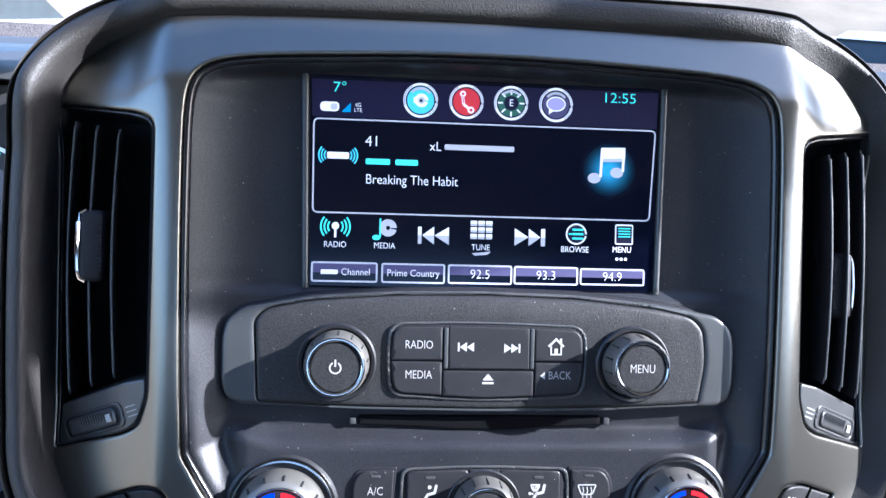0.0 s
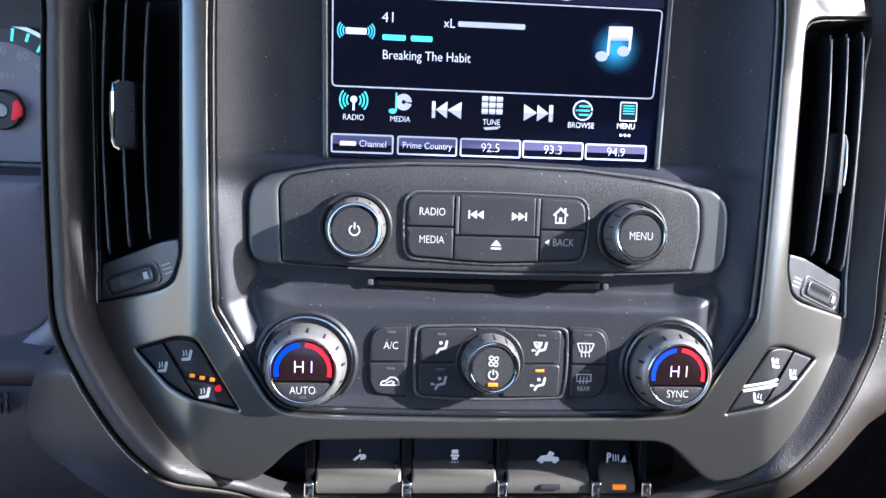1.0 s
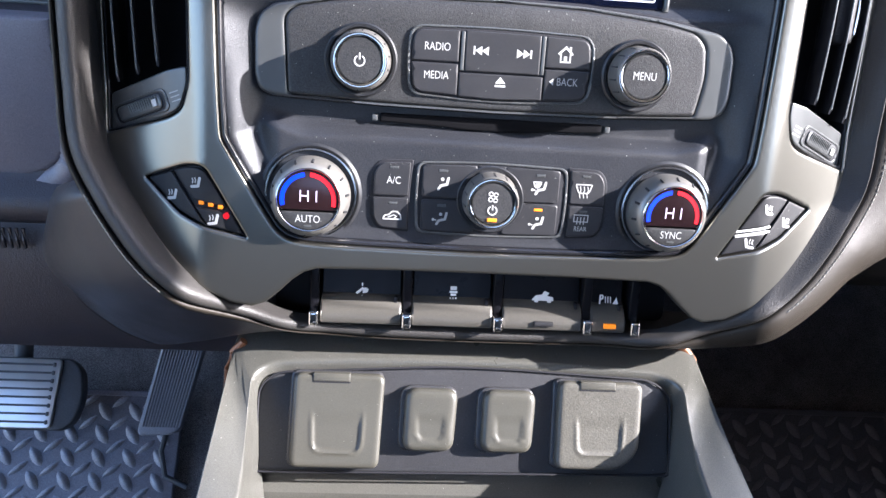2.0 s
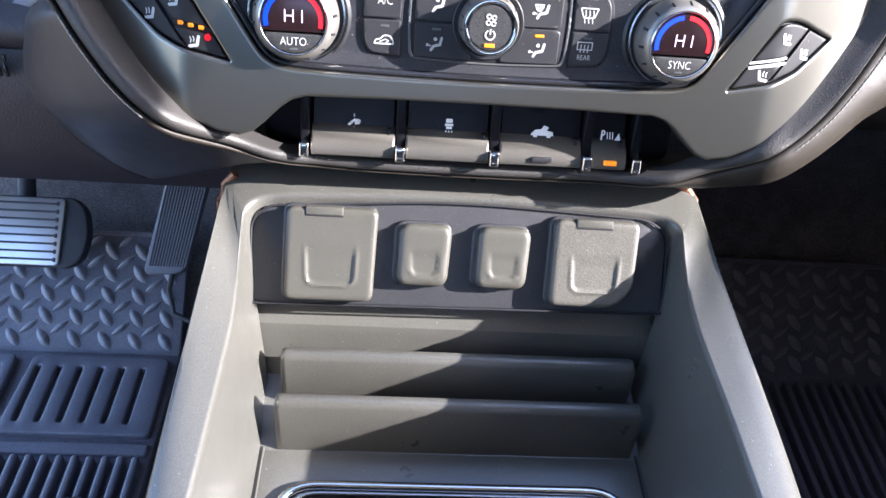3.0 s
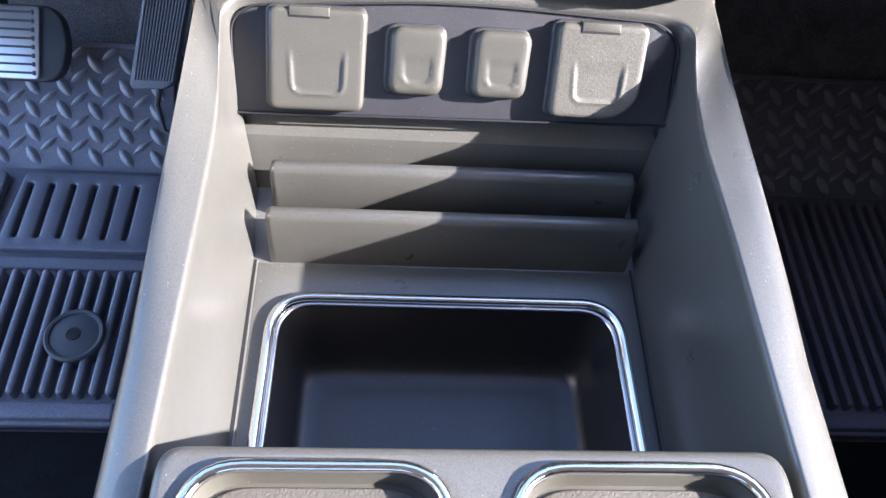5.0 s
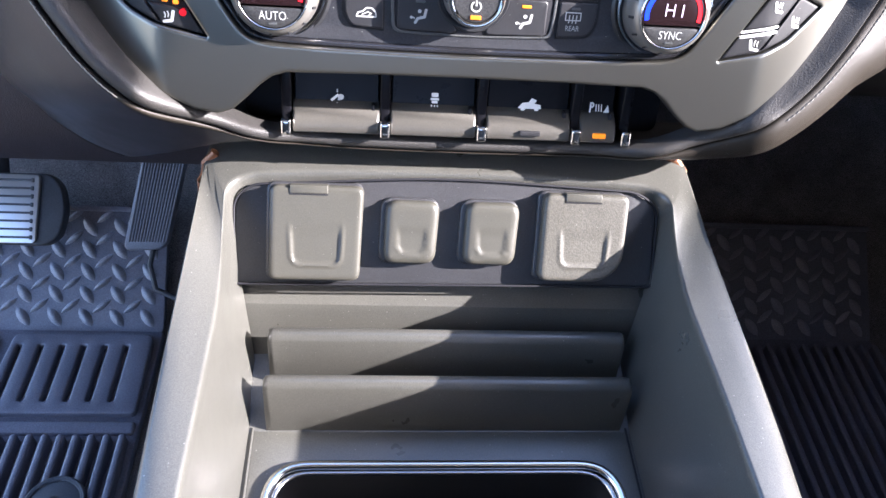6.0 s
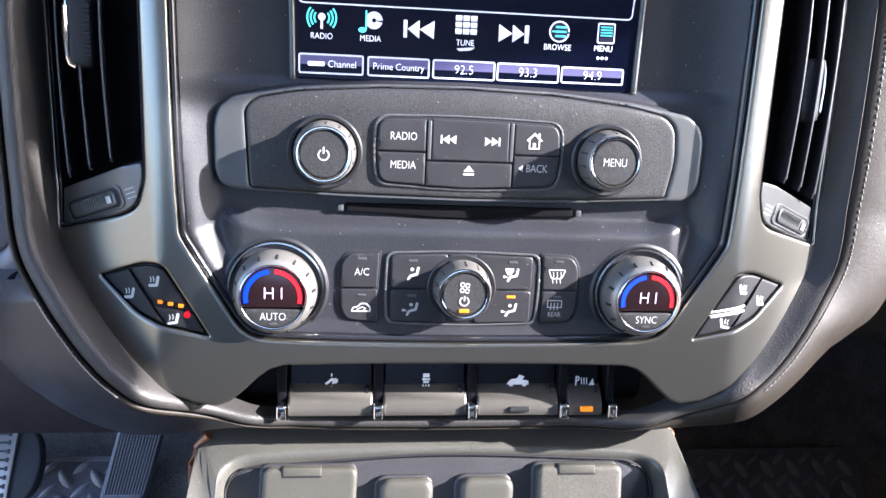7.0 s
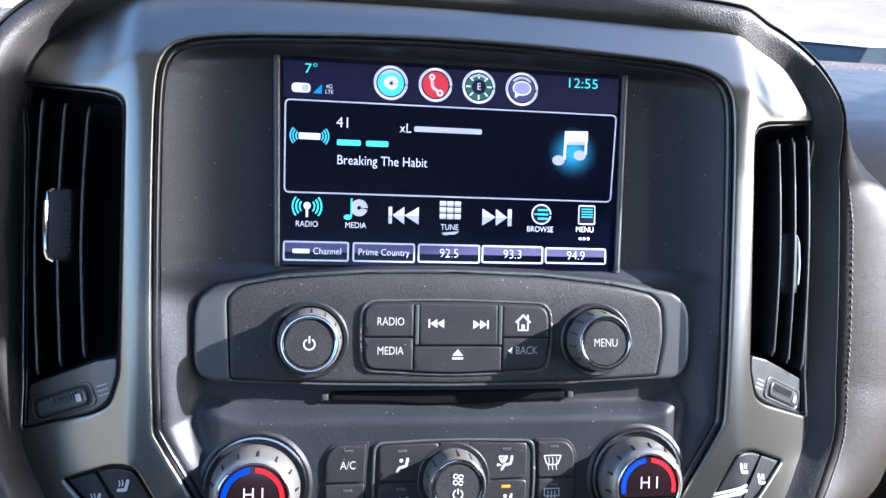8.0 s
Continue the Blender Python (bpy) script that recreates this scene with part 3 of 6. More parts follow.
part("lower_bezel", bar(GAUGE, -180, 60, -38.5, -35.5, -2, 3, 1, 0.8), CAP, cluster, "pale lower bezel")
part("hood", extrude_profile([(0.20, 0.912), (0.07, 0.918), (0.055, 0.914), (0.058, 0.906), (0.13, 0.895)], -0.62, -0.26), BLACK, cluster, "black hood over the gauges", sharp=60)

# ---- centre stack: black liner with the recess for the screen ----
liner_loop = resample(POCKET, 2.0)


def liner_w(u, v):
    """The pocket's floor: a wide fillet beside the screen, and a softly raised platform for the climate panel."""
    p = np.stack([u, v], 1)
    d = far([liner_loop], p)
    a = np.abs(u)
    low = smooth01((v - 24) / 10)
    base = -19.5 * low + -15.0 * (1 - low)
    climate = smooth01((-35.0 - v + 5 * smooth01((a - 96) / 26)) / 10) * (1 - smooth01((a - 110) / 19))
    base = base * (1 - climate) + -6.2 * climate
    base = base - 3.2 * climate * smooth01((-93 - v) / 5)
    side = np.interp(v, [0, 101, 120, 130, 137], [142.0, 142.0, 141, 136.6, 127]) - a
    head = np.interp(a, [0, 40, 80, 110, 127, 137, 141], [143, 142.3, 140.2, 138.2, 135.4, 130, 120]) - v
    wide = np.interp(v, [-95, -60, -30, 10, 40], [7, 13, 18, 28, 37])
    x = np.clip((np.where(v > 20, side, d) - 3.2) / wide, 0, 1)
    soft_side = np.where(v > 20, 1, smooth01((20 - v) / -60 + 1))
    wall = soft_side * (1 - (1 - x) ** 2) + (1 - soft_side) * smooth01(x)
    wall = wall * smooth01((head - 3.0) / 5)
    lip = trim_w(np.clip(u, -149, 149), v) - 4.2
    return lip + (base - lip) * wall


stack = thing("center_stack", "black plastic centre stack with recessed screen pocket", "centre stack", DASH(0, -100, -15))
pocket_pts = resample(POCKET, 2.0)
if area(pocket_pts) > 0:
    pocket_pts = pocket_pts[::-1]
step_t = np.roll(pocket_pts, -2, 0) - np.roll(pocket_pts, 2, 0)
inward = np.stack([step_t[:, 1], -step_t[:, 0]], 1) / np.linalg.norm(step_t, axis=1)[:, None]
inset = pocket_pts + inward * 3.3
bead = [(0.1, -6.0), (0.1, -1.4), (0.35, -0.7), (0.9, -0.25), (1.6, -0.2), (2.3, -0.6), (2.9, -1.5), (3.3, -2.6), (3.5, -7.0)]
lip_w = trim_w(np.clip(pocket_pts[:, 0], -149, 149), pocket_pts[:, 1]) - 2.0
verts = [DASH(*(pocket_pts[i] + inward[i] * o), lip_w[i] + h) for i in range(len(pocket_pts)) for o, h in bead]
k, n = len(pocket_pts), len(bead)
part("pocket_frame", (verts, [(i * n + j, i * n + j + 1, (i + 1) % k * n + j + 1, (i + 1) % k * n + j) for i in range(k) for j in range(n - 1)]), PIANO, stack, "glossy black frame lip", sharp=60, weld=True)
part("fascia", plate(DASH, inset, w=liner_w, edge=0.25, depth=6, step=1.5, rim=1.6, back=False), FASCIA, stack, "charcoal fascia with a recess round the screen", sharp=60)

# ---- touchscreen ----
W0 = -17.6
screen = thing("touchscreen", "dark touchscreen showing a lit radio menu", "touchscreen", DASH(0, 31, -20))
part("bezel", plate(DASH, rounded([(-91, 135.5), (91, 135.5), (87.8, 28), (-87.8, 28)], 3), w=W0 - 0.6, edge=0.4, depth=5), BLACK, screen, "black bezel")
for sign in (-1, 1):
    part("bezel_edge", plate(DASH, [(sign * 87.6, 133.5), (sign * 90.6, 133.5), (sign * 88.4, 30), (sign * 85.6, 30)], w=W0 + 1.6, edge=1.2, depth=4), CAP, screen, "smoke grey edge strip")
part("glass", plate(DASH, rounded([(-87, 133.2), (87, 133.2), (85.2, 30.6), (-85.2, 30.6)], 1.5), w=W0, edge=0.3, depth=2), SCREEN, screen, "glossy dark glass")
W1, W2, W3, W4 = W0 + 0.12, W0 + 0.2, W0 + 0.28, W0 + 0.36


def ui(name, geo_polys, material, label="", w=W1):
    return part(name, flat(DASH, geo_polys, w), material, screen, label)


def ui_words(s, u, v, size, material, align="CENTER", narrow=0.92, w=W3, weight=-0.006):
    return part("word", lettering(s, DASH, u, v, w, size, align, narrow, weight), material, screen, "lit words")


ui("backlight", [[(-85, 31.5), (85, 31.5), (86.4, 132.4), (-86.4, 132.4)]], UI_BACK, "faint blue-black backlight", W0 + 0.04)
ui("header_glow", [[(-85.5, 113), (85.5, 113), (86, 131), (-86, 131)]], UI_NAVY, "dark violet header strip")
ui("info_panel_line", outline(rounded([(-85, 112.3), (85.3, 112.3), (83, 66.4), (-84.6, 66.4)], 3), 0.75), UI_GREY, "pale rounded panel outline", W2)
ui_words("7°", -72.5, 127.2, 4.9, UI_TEAL, narrow=1.1)
ui_words("12:55", 66, 127.4, 5.0, UI_TEAL, narrow=1.12)
ui("wireless_badge", [rrect(-81.8, -72.7, 115.6, 120.2, 2.2)], UI_WHITE, "white wireless badge", W2)
ui("wireless_badge_window", [rrect(-76.8, -73.6, 116.4, 119.4, 1.0)], UI_GREY, "grey badge window", W3)
ui("signal_bars", [[(-71.5, 115.5), (-67.2, 115.5), (-67.2, 120)]], UI_BLUE, "blue signal wedge", W2)
ui_words("4G", -63.6, 119.0, 1.9, UI_WHITE)
ui_words("LTE", -63.6, 116.5, 1.9, UI_WHITE)
for cu, cv, material, label in ((-33.4, 122.6, UI_CYAN, "blue audio icon"), (-10.9, 122.8, UI_RED, "red phone icon"), (11.3, 123.0, UI_GREEN, "green compass icon"), (33.8, 123.0, UI_VIOLET, "grey speech icon")):
    ui("icon_ring", [arc(cu, cv, 7.3, 8.5, 0, 360, 40)], UI_WHITE, "white icon ring", W2)
    ui("icon_edge", [arc(cu, cv, 7.6, 8.3, 300, 425, 20), arc(cu, cv, 7.6, 8.3, 120, 200, 14)], UI_GREY, "grey shine on the ring", W3)
    ui("icon_disc", [disc(cu, cv, 6.6, 36)], material, label, W2)
    ui("icon_groove", [arc(cu, cv, 6.6, 7.3, 0, 360, 36)], UI_NAVY, "dark groove", W2)
    if material is not UI_RED:
        ui("icon_gloss", [arc(cu, cv, 5.2, 6.4, 40, 140, 16)], UI_GREY, "pale gloss on the icon", W3)
ui("speaker_mark", [arc(-33.0, 122.6, 1.7, 3.3, 0, 360, 24), [(-36.8, 123.8), (-35.4, 124.4), (-35.4, 120.8), (-36.8, 121.4)]], UI_WHITE, "white loudspeaker", W3)
ui("speaker_cone", [disc(-33.0, 122.6, 1.7, 18)], UI_GREY, "grey cone", W3)
ui("speaker_core", [disc(-33.2, 122.4, 0.8, 14)], UI_NAVY, "", W4)
ui("handset_mark", [stroke((-13.0, 126.4), (-12.2, 121.4), 1.3), stroke((-12.2, 121.4), (-8.6, 118.8), 1.3), disc(-12.7, 126.6, 1.5, 14), disc(-8.6, 118.8, 1.7, 14)], UI_WHITE, "white handset", W3)
ui("handset_core", [disc(-12.7, 126.6, 0.7, 10), disc(-8.6, 118.8, 0.8, 10), stroke((-12.9, 125.4), (-12.2, 122.0), 0.5)], UI_RED, "", W4)
ui("compass_core", [disc(11.3, 123.0, 3.6, 24)], UI_NAVY, "", W3)
ui_words("E", 11.4, 123.0, 3.4, UI_WHITE, w=W4)
ui("compass_points", [stroke((11.3 + 4.2 * math.cos(a), 123 + 4.2 * math.sin(a)), (11.3 + 6.6 * math.cos(a), 123 + 6.6 * math.sin(a)), 0.8) for a in np.arange(8) * math.pi / 4], UI_WHITE, "", W3)
def oval(cu, cv, a, b, n=28):
    return [(cu + a * math.cos(2 * math.pi * i / n), cv + b * math.sin(2 * math.pi * i / n)) for i in range(n)]


ui("speech_edge", [oval(33.8, 123.4, 4.9, 3.7), [(30.4, 121.4), (33.2, 120.2), (30.2, 118.2)]], UI_WHITE, "white edge of the speech bubble", W3)
ui("speech_mark", [oval(33.8, 123.4, 4.3, 3.1)], UI_LILAC, "lilac speech bubble", W4)
# Info panel
ui_words("41", -56.3, 101.6, 5.2, UI_WHITE, narrow=1.0)
ui_words("xL", -25.6, 100.2, 4.6, UI_WHITE, narrow=0.9)
ui("station_bar", [rrect(-21.2, 13.4, 98.9, 101.6, 0.8)], UI_GREY, "white bar of unreadable writing", W2)
ui("artist_bar", [rrect(-59.4, -47.6, 90.6, 93.4, 0.8), rrect(-45.0, -34.0, 90.6, 93.4, 0.8)], UI_TEAL, "teal bar of unreadable writing", W2)
ui_words("Breaking The Habit", -59.4, 83.2, 4.7, UI_WHITE, "LEFT", 0.86)
ui("broadcaster_mark", [rrect(-78.0, -67.4, 92.8, 96.0, 0.8)], UI_WHITE, "white station mark", W2)
for sgn in (-1, 1):
    ui("wave_mark", [arc(-72.7 + sgn * 3.6, 94.5, r, r + 0.7, -42 + (180 if sgn < 0 else 0), 42 + (180 if sgn < 0 else 0), 10) for r in (2.6, 4.0, 5.3)], UI_CYAN, "blue wave arcs", W2)
for k in range(12):
    f = (k / 11) ** 2.2
    glow = mat("display_halo", (0.002 + 0.045 * f, 0.003 + 0.28 * f, 0.009 + 0.47 * f), 0.12, emit=0.5, spec=0.25)
    part("halo", flat(DASH, [disc(61.6, 91.6, 15.2 - k * 1.1, 40)], W0 + 0.05 + 0.012 * k), glow, screen, "soft blue glow behind the note")
ui("note_mark", [[(57.2, 102.6), (69.6, 103.0), (69.6, 97.6), (58.4, 97.2)], stroke((57.8, 102), (57.2, 88), 1.3), stroke((68.9, 102), (68.5, 91), 1.3)], UI_WHITE, "white music note", W3)
ui("note_shade", [[(58.3, 97.2), (68.4, 97.5), (68.3, 95.9), (58.2, 95.6)]], UI_GREY, "grey lower edge of the beam", W3)
ui("note_heads", [[(54.0 + 3.3 * math.cos(a), 87.4 + 2.6 * math.sin(a)) for a in np.arange(20) * math.pi / 10], [(65.4 + 3.3 * math.cos(a), 90.4 + 2.6 * math.sin(a)) for a in np.arange(20) * math.pi / 10]], UI_GREY, "grey note heads", W3)
# Icon row
ui("antenna_mark", [disc(-73.2, 60.4, 1.8, 16), stroke((-73.2, 60), (-73.2, 54.8), 1.1)], UI_WHITE, "white aerial", W2)
for sgn in (0, 180):
    ui("radio_wave", [arc(-73.2, 60.0, r, r + 0.8, sgn - 40, sgn + 40, 10) for r in (3.2, 4.9, 6.6)], UI_TEAL, "teal radio waves", W2)
ui("record_mark", [arc(-47.8, 60.0, 1.0, 4.2, 0, 360, 28)], UI_GREY, "grey record disc", W2)
ui("record_note", [stroke((-51.6, 64.5), (-51.6, 55.5), 0.8), [(-53.4 + 2.0 * math.cos(a), 55.2 + 1.3 * math.sin(a)) for a in np.arange(14) * math.pi / 7]], UI_TEAL, "teal note", W3)
ui("previous_mark", [rrect(-33.2, -31.4, 52.6, 61.0, 0.3), [(-31.2, 56.8), (-25.3, 61.2), (-25.3, 52.4)], [(-25.2, 56.8), (-18.0, 61.2), (-18.0, 52.4)]], UI_WHITE, "white previous arrows", W2)
ui("next_mark", [rrect(27.8, 29.9, 52.8, 61.4, 0.3), [(27.6, 57.1), (21.6, 61.4), (21.6, 52.8)], [(21.5, 57.1), (14.6, 61.4), (14.6, 52.8)]], UI_WHITE, "white next arrows", W2)
ui("previous_shade", [[(-31.2, 56.8), (-25.3, 56.8), (-25.3, 52.4)], [(-25.2, 56.8), (-18.0, 56.8), (-18.0, 52.4)], rrect(-33.2, -31.4, 52.6, 56.8, 0.2)], UI_GREY, "grey lower half of the arrows", W3)
ui("next_shade", [[(27.6, 57.1), (21.6, 57.1), (21.6, 52.8)], [(21.5, 57.1), (14.6, 57.1), (14.6, 52.8)], rrect(27.8, 29.9, 52.8, 57.1, 0.2)], UI_GREY, "grey lower half of the arrows", W3)
ui("key_shade", [rrect(-7.4 + 3.8 * (i % 3), -4.2 + 3.8 * (i % 3), 55.6 + 3.2 * (i // 3), 56.7 + 3.2 * (i // 3), 0.2) for i in range(9)], UI_GREY, "grey lower edges of the keys", W3)
for i in range(9):
    ui("keypad_key", [rrect(-7.4 + 3.8 * (i % 3), -4.2 + 3.8 * (i % 3), 55.6 + 3.2 * (i // 3), 58.2 + 3.2 * (i // 3), 0.2)], UI_WHITE, "", W2)
ui("keypad_base", [[(-6.5, 48.6), (3.0, 49.6), (1.0, 48.0), (-5.0, 47.4)]], UI_GREY, "", W2)
ui("browse_ring", [arc(45.6, 59.3, 4.5, 5.3, 0, 360, 36)], UI_WHITE, "white ring", W2)
ui("browse_mark", [disc(45.6, 59.3, 4.5, 30)], UI_NAVY, "teal list icon", W1)
ui("browse_lines", [rrect(43.6, 49.2, 59.3 + k - 0.5, 59.3 + k + 0.5, 0.3) for k in (-2.2, 0, 2.2)] + [stroke((41.8, 59.3), (43.4, 59.3), 0.7)], UI_TEAL, "", W3)
ui("menu_frame", [rrect(65.4, 74.6, 54.6, 64.7, 1.0)], UI_WHITE, "white menu frame", W1)
ui("menu_sheet", [rrect(66.0, 74.0, 55.2, 63.9, 0.6)], UI_NAVY, "dark menu sheet", W2)
ui("menu_lines", [rrect(67.0, 73.2, 62.3 - k, 62.9 - k, 0.1) for k in (0, 1.35, 2.7, 4.05)], UI_TEAL, "", W3)
ui("menu_dots", [disc(66.6 + 2.2 * k, 47.3, 0.75, 12) for k in range(3)], UI_WHITE, "white dots", W2)
for s, u, v in (("RADIO", -73.2, 51.3), ("MEDIA", -49.4, 51.2), ("TUNE", -2.2, 51.4), ("BROWSE", 45.0, 51.5), ("MENU", 69.0, 51.9)):
    ui_words(s, u, v, 2.9, UI_WHITE, narrow=0.86)
# Preset keys
for k, (u0, u1, v0, v1, s) in enumerate(((-84.4, -52.4, 33.2, 43.0, ""), (-50.6, -19.5, 33.2, 42.9, "Prime Country"), (-18.1, 13.8, 33.4, 42.9, "92.5"), (14.6, 47.0, 33.7, 42.8, "93.3"), (47.9, 81.0, 34.0, 42.4, "94.9"))):
    key = rrect(u0, u1, v0, v1, 1.4)
    ui("preset_face", [rrect(u0 + 0.4, u1 - 0.4, (v0 + v1) / 2 - 0.4, v1 - 0.4, 1.0)], UI_VIOLET, "violet preset key", W1)
    ui("preset_frame", outline(key, 0.85), UI_GREY, "pale preset key frame", W2)
    if s:
        ui_words(s, (u0 + u1) / 2, (v0 + v1) / 2, 4.5 if k > 1 else 3.3, UI_WHITE, narrow=0.92 if k > 1 else 0.9, weight=-0.022 if k > 1 else -0.006)
    else:
        ui("preset_bar", [rrect(-79.8, -71.6, 37.0, 39.2, 0.5)], UI_WHITE, "white bar of writing", W3)
        ui_words("Channel", -63.0, 38.1, 3.3, UI_WHITE, narrow=0.9)

# ---- radio ----
radio = thing("radio_unit", "charcoal radio faceplate with two knobs and six buttons", "radio", DASH(0, -26, -12))
TOPLINE = [(-124.2, -14), (-124.3, 7), (-122.2, 15.5), (-115, 21.2), (-84, 27.0), (-44, 29.5), (0, 30.2), (44, 29.2), (84, 25.6), (115, 20.2), (122.2, 14.6), (124.6, 7), (124.6, -14),
           (122, -21), (116, -24.2), (60, -26.2), (0, -26.8), (-60, -26), (-116, -24), (-122, -21)]


def radio_w(u, v):
    return -5.6 - 0.00018 * u * u - 0.02 * np.maximum(0, v - 16) ** 2


block = rounded(TOPLINE, 3, 3)
face_line = rounded([(-109, 15.5, 4), (-104, 20.6, 4), (-84, 24.6), (-44, 27.6), (0, 28.4), (44, 27.2), (84, 23.2), (102, 19.4, 4), (108, 13, 4), (109.5, -3), (106, -22.6, 2), (60, -24.6), (0, -25.2), (-60, -24.4), (-107, -22.6, 2)], 6)
part("surround", plate(DASH, rounded([(x * 1.016, y * 1.05 + 0.4) for x, y in block], 1, 1), w=lambda u, v: radio_w(u, v) - 4.5, edge=2.5, depth=12, step=5), GAP, radio, "dark gap round the faceplate")
part("end_cap", plate(DASH, block, [rounded([(x * 1.003, y * 1.01) for x, y in face_line], 1, 1)], w=lambda u, v: radio_w(u, v) - 0.3, edge=1.6, depth=9, step=4), CAP, radio, "smoke grey end pieces", sharp=50)
part("faceplate", plate(DASH, face_line, w=radio_w, edge=1.4, depth=9, step=4), FACE, radio, "speckled charcoal face", sharp=50)
RW = -5.6


def button(parent, poly, w, top=1.1, label="", material=BUTTON, edge=0.6, name="button"):
    return part(name, plate(DASH, poly, w=w + top, edge=edge, depth=top + 2.5, step=4, rim=4), material, parent, label)


frame_poly = rounded([(-45.2, 14.2, 7), (-2, 15.2, 40), (46.8, 13.6, 7), (48, -3, 20), (46, -18.4, 6), (0, -20.9, 40), (-44.6, -18.2, 6), (-46, -3, 20)], 6)
part("button_well", plate(DASH, frame_poly, w=RW + 0.5, edge=0.4, depth=3), GAP, radio, "black button well")
part("button_frame", plate(DASH, rounded([(x * 1.03, y * 1.07 + 0.15) for x, y in frame_poly], 1, 1), [frame_poly], w=RW + 0.9, edge=0.45, depth=3), CAP, radio, "thin satin frame")
for poly, s, at in (
    (rounded([(-44.2, 12.9, 5), (-21.2, 13.6, 0.6), (-21.2, -2.1, 0.6), (-44.9, -2.1, 0.6)], 1), "RADIO", (-32.2, 5.0)),
    (rounded([(-44.9, -2.9, 0.6), (-21.2, -2.9, 0.6), (-21.2, -18.6, 0.6), (-43.6, -17.4, 5)], 1), "MEDIA", (-32.2, -9.1)),
    (rounded([(-18.2, 13.9, 0.6), (20.4, 13.4, 0.6), (20.6, -6.2, 0.6), (-18.0, -6.2, 0.6)], 1), "", None),
    (rounded([(-20.6, -7.0, 0.6), (22.6, -7.0, 0.6), (22.6, -18.8, 0.6), (0, -19.8, 4), (-20.6, -18.9, 0.6)], 1), "", None),
    (rounded([(23.2, 13.2, 0.6), (45.6, 12.4, 5), (46.9, -2.2, 0.6), (23.4, -2.2, 0.6)], 1), "", None),
    (rounded([(23.4, -3.0, 0.6), (46.9, -3.0, 0.6), (45.0, -17.6, 5), (23.6, -18.6, 0.6)], 1), "BACK", (35.4, -9.0)),
):
    b = button(radio, poly, RW + 0.5, 1.3 if at or poly[0][0] > 0 else 1.5, "dark grey push button")
    if s:
        part("word", lettering(s, DASH, at[0], at[1], RW + 2.0, 3.9, narrow=0.78), WHITE if s != "BACK" else GREY_PRINT, b, "printed word")
    if s == "BACK":
        part("arrow_mark", flat(DASH, [[(26.0, -9.0), (28.2, -7.2), (28.2, -10.8)]], RW + 2.0), GREY_PRINT, b)
for x in (-19.4, 21.9):
    part("divider", bar(DASH, x - 0.9, x + 0.9, -6, 13.2, RW - 1, RW + 2.1, 0.5, 0.4), CAP, radio, "satin divider")
part("skip_marks", flat(DASH, [rrect(-13.9, -13.1, 2.2, 6.4, 0.1), [(-13, 4.3), (-9.6, 6.5), (-9.6, 2.1)], [(-9.6, 4.3), (-6.2, 6.5), (-6.2, 2.1)],
                               rrect(15.2, 16.0, 1.8, 6.0, 0.1), [(15.1, 3.9), (11.7, 6.1), (11.7, 1.7)], [(11.7, 3.9), (8.3, 6.1), (8.3, 1.7)]], RW + 2.08), WHITE, radio, "white skip arrows")
part("eject_mark", flat(DASH, [[(-1.9, -11.4), (3.5, -11.4), (0.8, -8.2)], rrect(-1.9, 3.5, -13.2, -12.2, 0.1)], RW + 2.08), WHITE, radio, "white eject mark")
part("home_mark", flat(DASH, [[(29.3, 5.2), (33.4, 9.2), (37.5, 5.2), (36.6, 4.6), (33.4, 7.8), (30.2, 4.6)], [(30.6, 4.8), (31.3, 5.4), (31.3, 1.4), (30.6, 0.8)], [(35.5, 5.4), (36.2, 4.8), (36.2, 0.8), (35.5, 1.4)], [(30.6, 0.8), (36.2, 0.8), (36.2, 1.5), (30.6, 1.5)], [(32.6, 1.5), (34.2, 1.5), (34.2, 4.0), (32.6, 4.0)],
                              rrect(35.2, 36.2, 6.6, 8.8, 0.1)], RW + 2.0), WHITE, radio, "white house mark")


